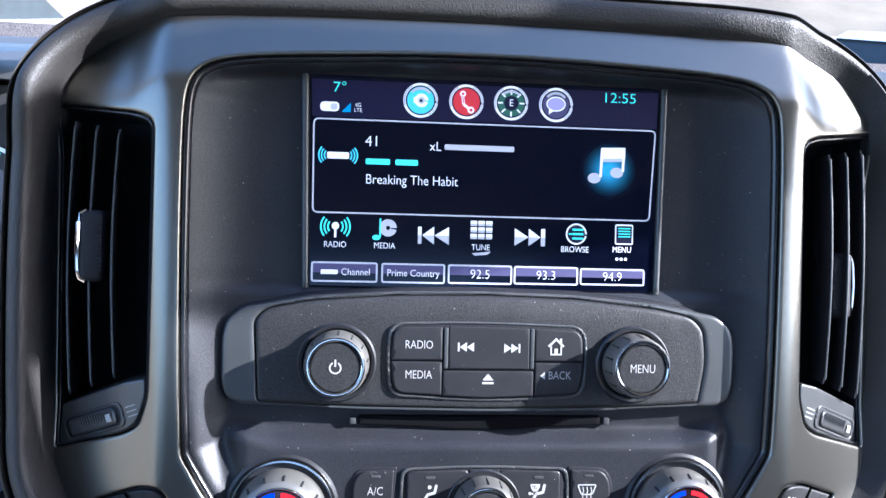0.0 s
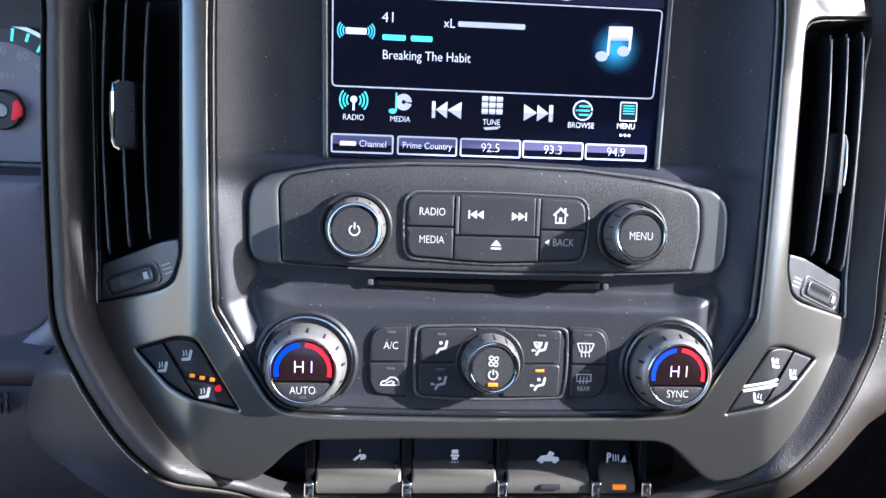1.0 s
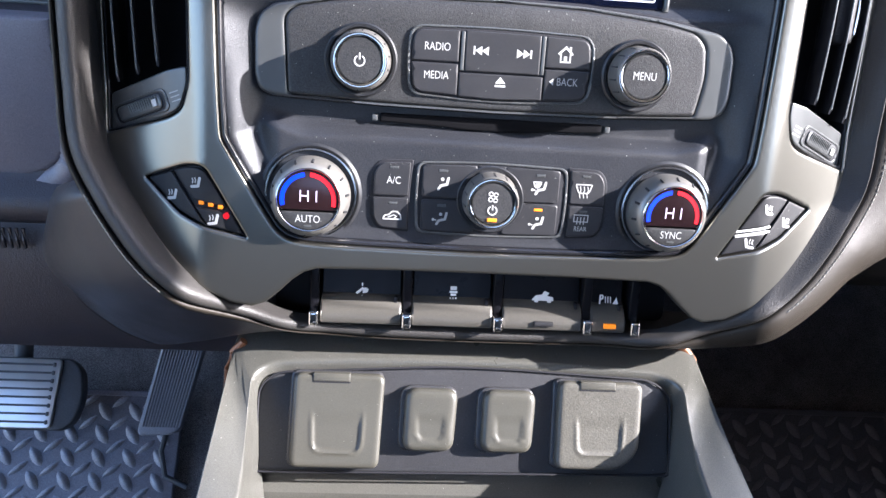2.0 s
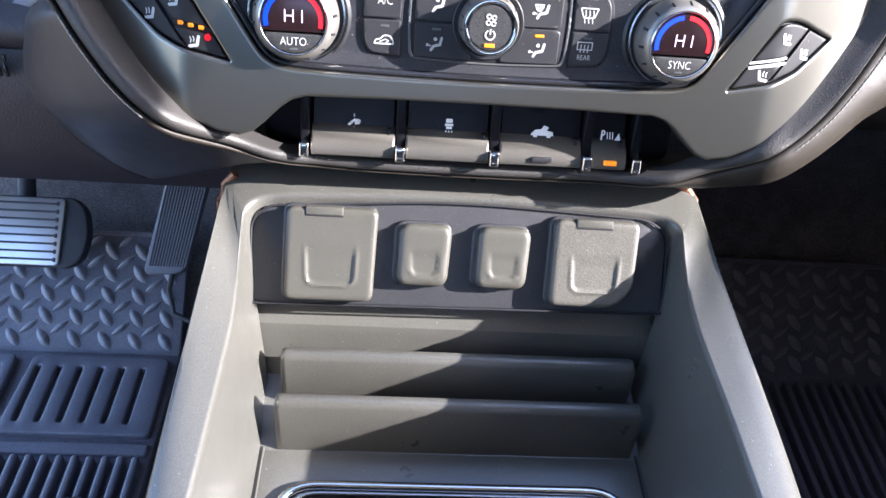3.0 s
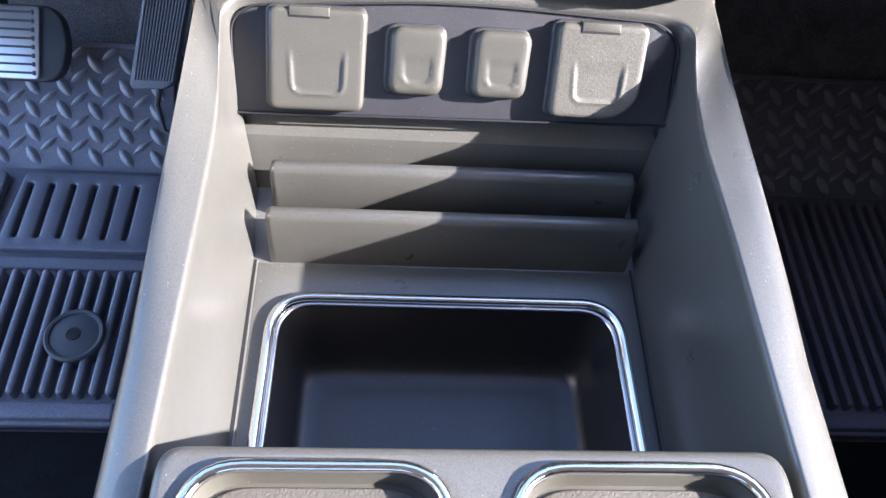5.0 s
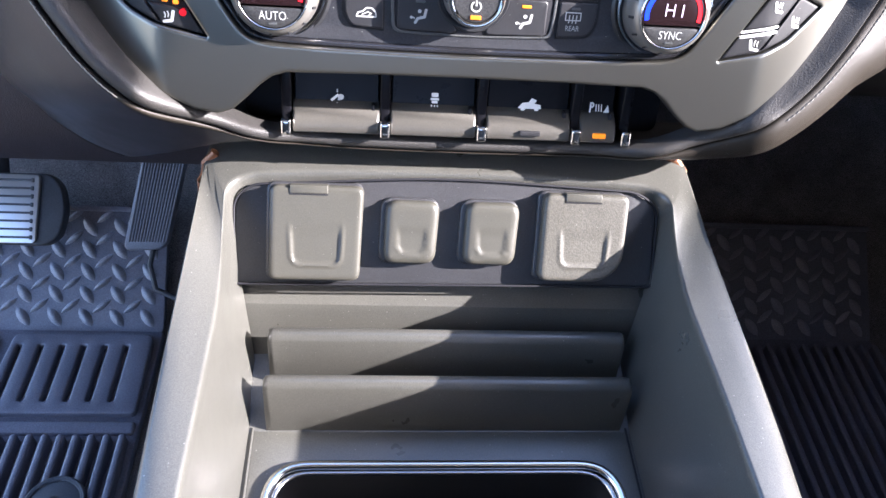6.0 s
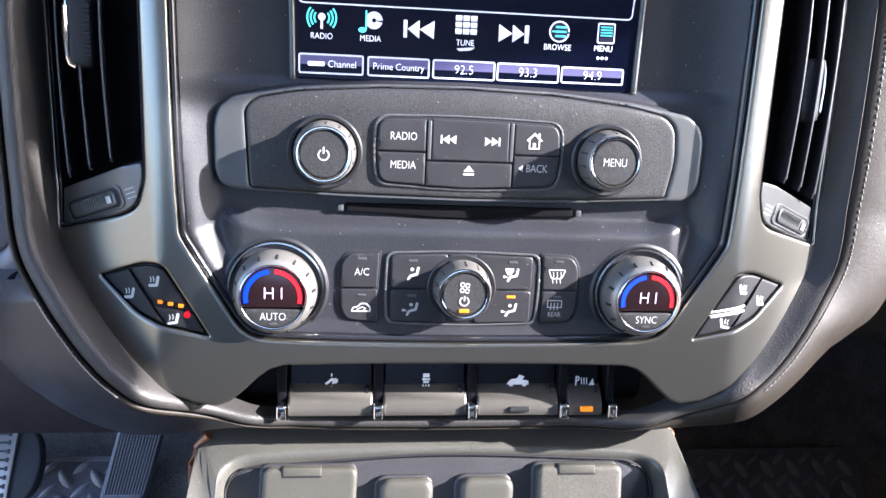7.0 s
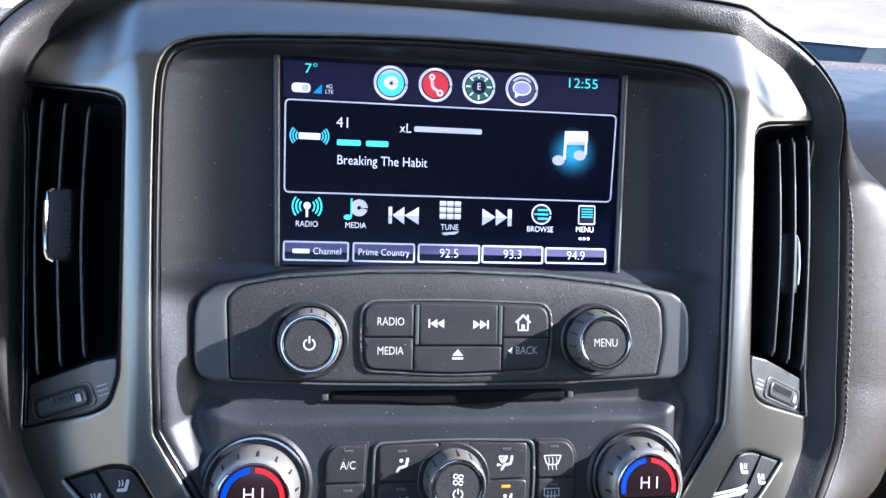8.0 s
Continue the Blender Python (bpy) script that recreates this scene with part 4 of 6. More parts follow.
def knob(parent, cu, cv, base, front, r, label, tilt=(0.0, 0.0)):
    """A turning knob: collar, ribbed satin body, bright ring and dark cap. Returns its part."""
    k = part("knob", lathe(DASH, cu, cv, [(r * 1.12, base - 3), (r * 1.12, base + 1), (r * 1.1, base + 2), (r * 1.06, front - 4.5), (r * 1.02, front - 2.0), (r * 0.97, front - 0.9)], 64, tilt), KNURL, parent, label)
    part("collar", lathe(DASH, cu, cv, [(r * 1.36, base - 2), (r * 1.36, base + 0.6), (r * 1.3, base + 1.5), (r * 1.2, base + 1.2), (r * 1.14, base - 0.6)], 64), BLACK, k, "black collar")
    part("bright_ring", lathe(DASH, cu, cv, [(r * 0.98, front - 2.0), (r * 0.98, front - 0.7), (r * 0.95, front - 0.1), (r * 0.9, front), (r * 0.85, front - 0.3), (r * 0.81, front - 1.4)], 64, tilt), CHROME, k, "chrome ring")
    part("cap", lathe(DASH, cu, cv, [(r * 0.82, front - 2), (r * 0.81, front - 1.2), (r * 0.77, front - 0.7), (0, front - 0.5)], 64, tilt), FACE, k, "dark speckled cap")
    ribs = []
    for i in range(14):
        a = 2 * math.pi * i / 14 + 0.17
        ca, sa = math.cos(a), math.sin(a)
        lo, hi = (cu + tilt[0] * (base + 3) + ca * r * 1.085, cv + tilt[1] * (base + 3) + sa * r * 1.085), (cu + tilt[0] * (front - 3) + ca * r * 1.05, cv + tilt[1] * (front - 3) + sa * r * 1.05)
        ribs.append(tube([DASH(*lo, base + 3), DASH(*hi, front - 3)], 0.0004, 5))
    part("grip_rib", join(*ribs), BLACK, k, "dark grip grooves")
    return k


k1 = knob(radio, -70.5, -3.9, RW, 10.0, 13.6, "round volume knob")
part("power_mark", flat(DASH, [arc(-70.5, -4.1, 2.1, 2.8, 118, 422, 22), rrect(-70.9, -70.1, -3.5, -0.3, 0.1)], 9.7), WHITE, k1, "white power symbol")
k2 = knob(radio, 71.8, -3.6, RW, 9.0, 13.6, "round menu knob")
part("word", lettering("MENU", DASH, 71.8, -3.6, 8.7, 4.0, narrow=0.78), WHITE, k2, "printed word")

slot = thing("disc_slot", "narrow dark disc slot under the radio", "disc slot", DASH(0, -36, -14))
# Solid near-black slab puts the slot's inner shade into colour.
part("slot_body", plate(DASH, rounded([(-60, -30.2, 1), (58.5, -30.2, 1), (58.5, -34.6, 1), (30, -35.6, 3), (14, -36.8, 3), (-14, -36.8, 3), (-30, -35.6, 3), (-60, -34.6, 1)], 1), w=-12.2, edge=0.8, depth=6), SLOT_BLACK, slot, "black slab that stands in for the shade inside the slot")
for x in (-62.6, 61.4):
    part("slot_stop", bar(DASH, x - 1.4, x + 1.4, -34.2, -31, -16, -11.6, 0.4, 0.4), CAP, slot, "small grey stop")

# ---- climate controls ----
climate = thing("climate_control_panel", "charcoal climate panel with two temperature knobs and lit symbols", "climate controls", DASH(0, -95, -10))
CW = -5.6


def bent(pts, t):
    """A bent thick line with round joints."""
    return [stroke(p, q, t) for p, q in zip(pts, pts[1:])] + [disc(*p, t / 2, 10) for p in pts]


def climate_key(poly, top=1.0, label="dark grey climate button"):
    return button(climate, poly, CW, top, label, edge=0.5)


mid = rounded([(-37.8, -54.6, 4), (0, -53.2, 60), (39.6, -54.6, 4), (40.6, -72, 20), (39.4, -90.4, 4), (0, -92.0, 60), (-37.4, -90.6, 4), (-38.6, -72, 20)], 4)
part("button_well", plate(DASH, mid, w=CW + 0.1, edge=0.3, depth=3), GAP, climate, "black button well")
part("button_frame", plate(DASH, rounded([(x * 1.035 - 0.02, (y + 72.6) * 1.06 - 72.6) for x, y in mid], 1, 1), [mid], w=CW + 0.7, edge=0.4, depth=3), CAP, climate, "thin satin frame")
for sign in (-1, 1):
    side = [(sign * x, y) for x, y in rounded([(40.6, -53.0, 1), (58.6, -53.6, 5), (62.6, -60, 6), (62.8, -84, 6), (59, -90.6, 5), (41.8, -91.8, 1), (42.2, -72, 20)], 3)]
    part("key_well", plate(DASH, [(x + sign * 0.6, y) for x, y in side], w=CW - 0.1, edge=0.3, depth=3), GAP, climate, "black key well")
    top = [(sign * x, y) for x, y in rounded([(42.6, -54.4, 0.8), (58, -55.0, 4.5), (61.4, -60, 4), (61.8, -72.3, 0.8), (43.4, -72.3, 0.8)], 2)]
    low = [(sign * x, y) for x, y in rounded([(43.4, -73.5, 0.8), (61.8, -73.5, 0.8), (61.4, -84, 4), (58.4, -89.4, 4.5), (43.2, -90.4, 0.8)], 2)]
    kt, kl = climate_key(top), climate_key(low)
    if sign < 0:
        part("word", lettering("A/C", DASH, -51.2, -64.2, CW + 1.2, 3.9, narrow=0.82), WHITE, kt, "printed word")
        car = rounded([(-56.4, -84.6), (-55.6, -82.6), (-53.2, -82.2), (-51.6, -80.4), (-48.6, -80.4), (-46.6, -82.4), (-46.2, -85.2), (-56.2, -85.2)], 0.8, 3)
        part("recirculate_mark", flat(DASH, outline(car, 0.7) + bent([(-53.4, -83.9), (-50.6, -82.6), (-49.0, -83.4), (-50.2, -84.3)], 0.55), CW + 1.2), GREY_PRINT, kl, "grey recirculation mark")
    else:
        part("defrost_mark", flat(DASH, outline(rounded([(45.4, -61.2), (55.2, -61.2), (53.2, -66.4), (47.4, -66.4)], 1.2, 4), 0.6)
                                  + [q for k in range(3) for q in bent([(48.3 + 2 * k, -62.6), (48.7 + 2 * k, -64.6), (48.1 + 2 * k, -66.2), (48.5 + 2 * k, -68.6)], 0.45)], CW + 1.2), WHITE, kt, "white windscreen mark")
        part("rear_mark", flat(DASH, outline(rrect(46.2, 54.2, -82.0, -77.8, 0.3), 0.5) + [stroke((48.4 + 1.8 * k, -79.2), (48.2 + 1.8 * k, -83.2), 0.5) for k in range(3)], CW + 1.2), GREY_PRINT, kl, "grey rear window mark")
        part("word", lettering("REAR", DASH, 50.3, -85.8, CW + 1.2, 2.6, narrow=0.8), GREY_PRINT, kl, "printed word")
    for k, vv in ((kt, -57.2), (kl, -76.2)):
        part("indicator", bar(DASH, sign * 51.2 - 2.2, sign * 51.2 + 2.2, vv - 0.6, vv + 0.6, CW + 0.5, CW + 1.25, 0.3, 0.2), CAP, k, "small grey indicator")


def seat_mark(cu, cv, s, arrows, w):
    """A seated outline with air arrows, as the vent modes show."""
    out = [disc(cu - 0.2 * s, cv + 2.0 * s, 0.8 * s, 12)]
    out += bent([(cu + x * s, cv + y * s) for x, y in ((2.5, 2.6), (1.9, -0.3), (-0.9, -1.0), (-1.9, -2.7))], 1.15 * s)
    for ax, ay in arrows:
        out += [disc(cu + ax * s, cv + ay * s, 0.65 * s, 8), stroke((cu + (ax + 0.6) * s, cv + ay * s), (cu + (ax + 1.5) * s, cv + (ay - 0.3) * s), 0.5 * s)]
    return flat(DASH, out, w)


for sx, cu in ((-1, -25.4), (1, 26.6)):
    for row, (v1, v0, cv) in enumerate(((-55.0, -72.3, -64.6), (-73.5, -90.2, -83.4))):
        lead = sx * 37.0 if sx > 0 else -36.2
        poly = [(lead, v1), (sx * 7.5, v1 + 0.6), (sx * 7.5, v1 - 2), (sx * 13.8, (v0 + v1) / 2), (sx * 7.5, v0 + 2), (sx * 7.5, v0 - 0.6), (lead, v0)]
        k = climate_key(rounded(poly, 1.2, 2))
        geo = seat_mark(cu, cv, 1.15, [] if (sx < 0 and row == 0) else [(-3.6, -0.6)] if (sx < 0) else [(-3.6, -0.8)], CW + 1.2)
        part("mode_mark", geo, WHITE if not (sx < 0 and row) else GREY_PRINT, k, "printed air mode mark")
        if sx > 0 and row == 0:
            part("glass_mark", flat(DASH, outline(rounded([(22.4, -61.0), (27.6, -61.0), (26.4, -64.2), (23.6, -64.2)], 0.8, 3), 0.7) + [stroke((24.3 + 0.8 * q, -62.0), (24.3 + 0.8 * q, -64.8), 0.4) for q in range(3)], CW + 1.22), WHITE, k, "white windscreen mark")
        lit = sx > 0 and row == 1
        part("indicator", bar(DASH, cu - 2.3, cu + 2.3, v1 - 3.6, v1 - 2.2, CW + 0.5, CW + 1.25, 0.3, 0.2), LED_AMBER if lit else CAP, k, "amber light" if lit else "small grey indicator")
part("top_key", plate(DASH, rounded([(-6.6, -54.2), (7.6, -54.2), (7.6, -60), (-6.6, -60)], 0.6), w=CW + 1.0, edge=0.4, depth=3), BUTTON, climate, "dark key above the fan knob")

fan = knob(climate, 0.3, -72.0, CW, 8.5, 13.4, "round fan knob")
part("fan_mark", flat(DASH, [arc(p, q, 0.7, 1.35, 0, 360, 14) for p, q in ((-1.0, -66.8), (1.5, -67.2), (-1.1, -69.7), (1.4, -70.0))] + [arc(0.2, -75.4, 1.9, 2.6, 118, 422, 18), rrect(-0.15, 0.6, -75.2, -72.6, 0.1)], 8.25), WHITE, fan, "white fan and power marks")
part("fan_hub", flat(DASH, [disc(0.2, -68.65, 0.6, 10)], 8.3), BLACK, fan)
part("indicator", bar(DASH, -2.2, 2.8, -81.4, -79.6, 7.0, 8.4, 0.3, 0.2), LED_AMBER, fan, "amber light")

for cu, word in ((-94.3, "AUTO"), (95.7, "SYNC")):
    cv, r, front = -74.4, 16.6, 9.5
    k = part("temperature_knob", lathe(DASH, cu, cv, [(21.0, CW - 3), (20.8, CW + 2), (20.0, front - 6), (18.4, front - 2.4), (17.2, front - 1.0), (16.4, front - 0.6)], 72), KNURL, climate, "satin temperature knob")
    part("outer_ring", lathe(DASH, cu, cv + 1.0, [(24.2, CW - 3), (24.2, CW + 0.6), (23.8, CW + 1.4), (23.0, CW + 1.5), (22.5, CW + 0.6), (22.0, CW - 1.4), (20.6, CW - 1.6)], 72), DARK_CHROME, k, "dark chrome base ring")
    part("base_collar", lathe(DASH, cu, cv + 1.0, [(27, CW - 3), (26.6, CW - 0.6), (25.2, CW + 0.2), (24.2, CW - 0.6)], 72), BLACK, k, "black collar")
    part("bright_ring", lathe(DASH, cu, cv, [(16.6, front - 1.6), (16.5, front - 0.5), (16.2, front - 0.1), (15.8, front), (15.5, front - 0.3), (15.3, front - 1.6)], 72), CHROME, k, "chrome ring")
    cut = -80.0
    a = math.degrees(math.asin((cut + 0.5 - cv) / 15.2))
    b2 = math.degrees(math.asin((cut - 0.5 - cv) / 15.2))
    part("display", plate(DASH, disc(cu, cv, 15.2, 40, a, 180 - a), w=front - 0.9, edge=0.3, depth=2), KNOB_GLASS, k, "dark half-round display")
    part("push_key", plate(DASH, disc(cu, cv, 15.2, 30, 180 - b2, 360 + b2), w=front - 0.5, edge=0.5, depth=2), FACE, k, "dark half-round key")
    part("cold_arc", flat(DASH, [arc(cu, cv, 12.0, 14.2, 98, 193, 24)], front - 0.7), LED_BLUE, k, "lit blue arc")
    part("warm_arc", flat(DASH, [arc(cu, cv, 12.0, 14.2, -13, 86, 24)], front - 0.7), LED_RED, k, "lit red arc")
    part("digits", flat(DASH, [rrect(cu - 4.2, cu - 3.65, -75.2, -69.4, 0.2), rrect(cu - 0.3, cu + 0.25, -75.2, -69.4, 0.2), rrect(cu - 3.65, cu - 0.3, -72.5, -71.95, 0.2), rrect(cu + 3.9, cu + 4.45, -75.2, -69.4, 0.2)], front - 0.7), LED_LILAC, k, "lit digits reading HI")
    part("word", lettering(word, DASH, cu, -84.2, front - 0.3, 3.9, narrow=0.82), WHITE, k, "printed word")
    part("indicator", bar(DASH, cu - 2, cu + 2, -88.2, -87.3, front - 1.5, front - 0.25, 0.3, 0.1), CAP, k, "small grey indicator")
    grooves = []
    for i in range(14):
        q = 2 * math.pi * (i + 0.3) / 14
        grooves.append(tube([DASH(cu + 20.0 * math.cos(q), cv + 20.0 * math.sin(q), front - 6.4), DASH(cu + 18.7 * math.cos(q), cv + 18.7 * math.sin(q), front - 3.2)], 0.0007, 5))
    part("grip_rib", join(*grooves), BLACK, k, "dark grip grooves")

# ---- seat heater switches ----


def seat_switch(sign):
    ob = thing("seat_heater_switch", "dark seat heater switch with printed seat marks set in the trim", "switch", DASH(sign * 155, -90, -10), group="seat heater switches")
    side = (lambda poly: [(-x, y) for x, y in poly]) if sign < 0 else (lambda poly: poly)
    level = lambda u, v: trim_w(u, v) - 1.2
    part("well", plate(DASH, side(rounded([(181, -70.4, 1.5), (158, -61.6, 6), (148.4, -61.6, 4), (127.5, -97.0, 1.0), (150, -92.2, 6), (162, -86.4, 3)], 3)), w=lambda u, v: trim_w(u, v) - 3.2, edge=0.3, depth=4, step=6), GAP, ob, "black well")
    keys = [rounded([(180.2, -70.4, 1), (166.6, -65.5, 1), (148.4, -91.6, 1), (162, -86, 3)], 1),
            rounded([(165.6, -65.0, 1), (158, -62.4, 5), (148.8, -62.4, 4), (136.6, -82.0, 0.8), (154.6, -78.8, 0.8)], 1),
            rounded([(153.6, -82.6, 0.8), (134.6, -85.4, 0.8), (128.4, -96.4, 0.8), (147.0, -91.8, 0.8)], 1)]
    marks = [(166, -78), (152.6, -70.4), (143.6, -89.2)]
    for poly, (cu, cv) in zip(keys, marks):
        k = part("button", plate(DASH, side(poly), w=level, edge=0.8, depth=3, step=6), KEY, ob, "dark rocker button")
        seat = bent([(cu - 2.0, cv + 2.8), (cu - 1.1, cv - 1.3), (cu + 2.5, cv - 1.9)], 1.5) + bent([(cu + 0.5, cv + 0.4), (cu + 0.2, cv + 1.6), (cu + 0.6, cv + 2.8)], 0.6) + bent([(cu + 2.0, cv + 0.0), (cu + 1.7, cv + 1.2), (cu + 2.1, cv + 2.4)], 0.6)
        part("seat_mark", flat(DASH, [[(-x if sign < 0 else x, y) for x, y in p] for p in seat], level), WHITE, k, "printed seat mark")
    strip = side(rounded([(153.4, -79.8, 0.5), (136.6, -82.6, 0.5), (135.4, -84.6, 0.5), (153.2, -81.6, 0.5)], 0.5))
    if sign < 0:
        for x in (-150.2, -145.2, -140.2):
            part("lamp", plate(DASH, rrect(x - 1.2, x + 1.2, -82.8 - (x + 150.2) * 0.18 + 1.6, -80.6 - (x + 150.2) * 0.18 + 1.4, 0.3), w=level, edge=0.2, depth=2), LED_AMBER, ob, "small amber light")
        part("lamp", plate(DASH, disc(-137.2, -86.6, 1.7, 14), w=lambda u, v: level(u, v) + 0.2, edge=0.2, depth=2), LED_RED, ob, "red glow light")
    else:
        for dv in (0.0, -2.6):
            # White in place of chrome: the strip's shine is in its colour.
            part("bright_strip", plate(DASH, [(x, y + dv) for x, y in rounded([(155.5, -78.8), (135.6, -82.2), (135.4, -83.2), (155.3, -79.9)], 0.3)], w=lambda u, v: level(u, v) + 0.3, edge=0.2, depth=2), BRIGHTENED_WHITE, ob, "strip in plain white that stands in for its shine")
    return ob


for sign in (-1, 1):
    seat_switch(sign)

# ---- air vents ----


def vent_w(u, v):
    """The front of the vent's vanes and lower panel."""
    return -3 - 0.38 * (np.abs(u) - 157)


def panel_w(u, v):
    """The lower panel lies almost flush with the trim beside it."""
    return vent_w(u, v) - 0.24 * np.maximum(0, np.abs(u) - 168)


def air_vent(sign):
    ob = thing("air_vent", "tall black air vent with vertical vanes and a thumbwheel", "air vent", DASH(sign * 185, -45, -40), group="air vents")
    side = (lambda poly: [(-x, y) for x, y in poly]) if sign < 0 else (lambda poly: poly)
    hole = rounded([(155.8, 106.5, 7), (166, 110, 4), (208.2, 116, 2), (204.6, -49, 2), (168, -38, 4), (160.4, -33.6, 6), (156, -20, 4)], 4)
    part("duct", plate(DASH, side(hole), w=lambda u, v: trim_w(u, v) - 34, edge=0.4, depth=3, step=8), GAP, ob, "black duct back")
    inset = [(184 + (x - 184) * 0.965, 34 + (y - 34) * 0.985) for x, y in hole]
    part("housing", plate(DASH, side(hole), [side(inset)], w=lambda u, v: trim_w(u, v) - 1.4, edge=0.7, depth=34, step=5), SLAT, ob, "black vent frame")
    shelf = rounded([(157.2, -12, 2), (168, -14.6, 2), (203, -29, 2), (204, -48.4, 2), (168, -37.2, 4), (161, -32.8, 5), (157, -20, 3)], 3)
    part("lower_panel", plate(DASH, side(shelf), w=lambda u, v: panel_w(u, v) - 1.5, edge=0.8, depth=20, step=5), CAP, ob, "smoke grey lower panel")
    for x in (172.5, 184.0, 195.2):
        pts, n = [], 22
        top, low = 100 + (x - 160) * 0.18, -8 - (x - 160) * 0.4
        verts, faces = [], []
        for i in range(n + 1):
            f = i / n
            v = top + (low - top) * f
            bow = 2.2 * math.sin(math.pi * f)
            uu = sign * (x + bow)
            w = float(vent_w(x, v)) - 0.4 - (1.2 if f in (0, 1) else 0)
            for du, dw in ((0.75, -1.2), (0.45, -0.1), (-0.45, -0.1), (-0.75, -1.2), (-0.5, -26), (0.5, -26)):
                verts.append(DASH(uu + du + sign * dw * -0.25, v, w + dw))
        k = 6
        faces = [(i * k + j, (i + 1) * k + j, (i + 1) * k + (j + 1) % k, i * k + (j + 1) % k) for i in range(n) for j in range(k)]
        part("vane", (verts, faces), SLAT, ob, "black vertical vane", sharp=60)
        # A paler tube puts the light along the vane's edge into colour.
        part("vane_edge", tube([DASH(sign * (x + 2.2 * math.sin(math.pi * f)), top + (low - top) * f, float(vent_w(x, 0)) - 0.3) for f in np.linspace(0.02, 0.98, 18)], 0.0005, 6), CAP, ob, "grey line that stands in for light on the vane's edge")
    cx, cv = 186.5, (48.0 if sign < 0 else 36.0)
    wt = float(vent_w(cx, cv)) - (4 if sign < 0 else 8)
    tab = part("tab", plate(DASH, rrect(*sorted((sign * (cx - 7), sign * (cx + 4.5))), cv - 17, cv + 17, 4.5), w=wt + 6.0, edge=3.0, depth=14), GAP, ob, "black sliding tab")
    part("tab_chrome", tube([DASH(sign * (cx + q), cv + p, wt + 5.2 - abs(p) * 0.05) for q, p in ((1.2, 16.4), (3.6, 15.2), (4.8, 11), (5.0, 0), (4.8, -11), (3.6, -15.2), (1.2, -16.4))], 0.0011 if sign < 0 else 0.0006, 8), CHROME if sign < 0 else DARK_CHROME, tab, "chrome edge")
    part("tab_grip", plate(DASH, rrect(*sorted((sign * (cx - 6.4), sign * (cx - 2.6))), cv - 12, cv + 12, 0.6), w=lambda u, v: wt + 5.9 + (0.25 if sign < 0 else 0.08) * np.sin(3.14 * v), edge=0.2, depth=2, step=0.5, rim=0.5), GAP, tab, "finely ribbed grip")
    # thumbwheel
    c, s_ = math.cos(radians(-21)), math.sin(radians(-21))

    def spin(p, q):
        return (sign * (184.5 + p * c - q * s_), -35.0 + p * s_ + q * c)
    part("wheel_well", plate(DASH, rounded([spin(-16.5, -4.8), spin(16.5, -4.8), spin(16.5, 4.8), spin(-16.5, 4.8)], 3.5), w=lambda u, v: panel_w(u, v) - 1.1, edge=0.6, depth=6, step=6), GAP, ob, "black wheel well")
    part("wheel_frame", plate(DASH, rounded([spin(-18, -6), spin(18, -6), spin(18, 6), spin(-18, 6)], 4), [rounded([spin(-16.2, -4.6), spin(16.2, -4.6), spin(16.2, 4.6), spin(-16.2, 4.6)], 3.5)], w=lambda u, v: panel_w(u, v) - 0.8, edge=0.5, depth=4, step=6), CAP, ob, "thin raised frame")
    wheel = part("thumbwheel", plate(DASH, rounded([spin(-14.5, -4), spin(14.5, -4), spin(14.5, 4), spin(-14.5, 4)], 3), w=lambda u, v: panel_w(u, v) + 0.4, edge=1.6, depth=4, step=4), CAP, ob, "ribbed thumbwheel")
    ribs = [tube([DASH(*spin(p, -3.4), float(panel_w(abs(spin(p, 0)[0]), 0)) + 0.5), DASH(*spin(p, 3.4), float(panel_w(abs(spin(p, 0)[0]), 0)) + 0.5)], 0.0004, 5) for p in np.arange(-12, 7, 1.5)]
    part("wheel_rib", join(*ribs), CAP, wheel, "fine ribs")
    part("wheel_mark", plate(DASH, [spin(-11.6, -1.8), spin(-8.8, -1.8), spin(-8.8, 1.8), spin(-11.6, 1.8)] if sign < 0 else [spin(8.8, -1.8), spin(11.6, -1.8), spin(11.6, 1.8), spin(8.8, 1.8)], w=lambda u, v: panel_w(u, v) + 1.5, edge=0.2, depth=2), WHITE, wheel, "white mark")
    for j in range(3):
        part("air_mark", flat(DASH, [stroke(spin(-19.8, -2.4 + 2.2 * j), spin(-25.0, -2.4 + 2.2 * j), 0.5)], lambda u, v: panel_w(u, v) - 1.5), GREY_PRINT, ob, "small grey air mark")
    return ob


for sign in (-1, 1):
    air_vent(sign)

# ---- switch bank under the trim ----
bank = thing("switch_bank", "row of four dark switches with chrome dividers", "switch bank", DASH(0, -149, -25))
part("back_wall", plate(DASH, rounded([(-118, -106, 4), (118, -106, 4), (118, -150, 6), (-118, -150, 6)], 4), w=-44, edge=0.5, depth=4), GAP, bank, "dark back wall")
part("floor_strip", plate(DASH, rounded([(-118, -150.4, 1), (118, -150.4, 1), (118, -156, 1), (-118, -156, 1)], 1), w=-30, edge=1, depth=16), LEATHER, bank, "leather strip under the switches")


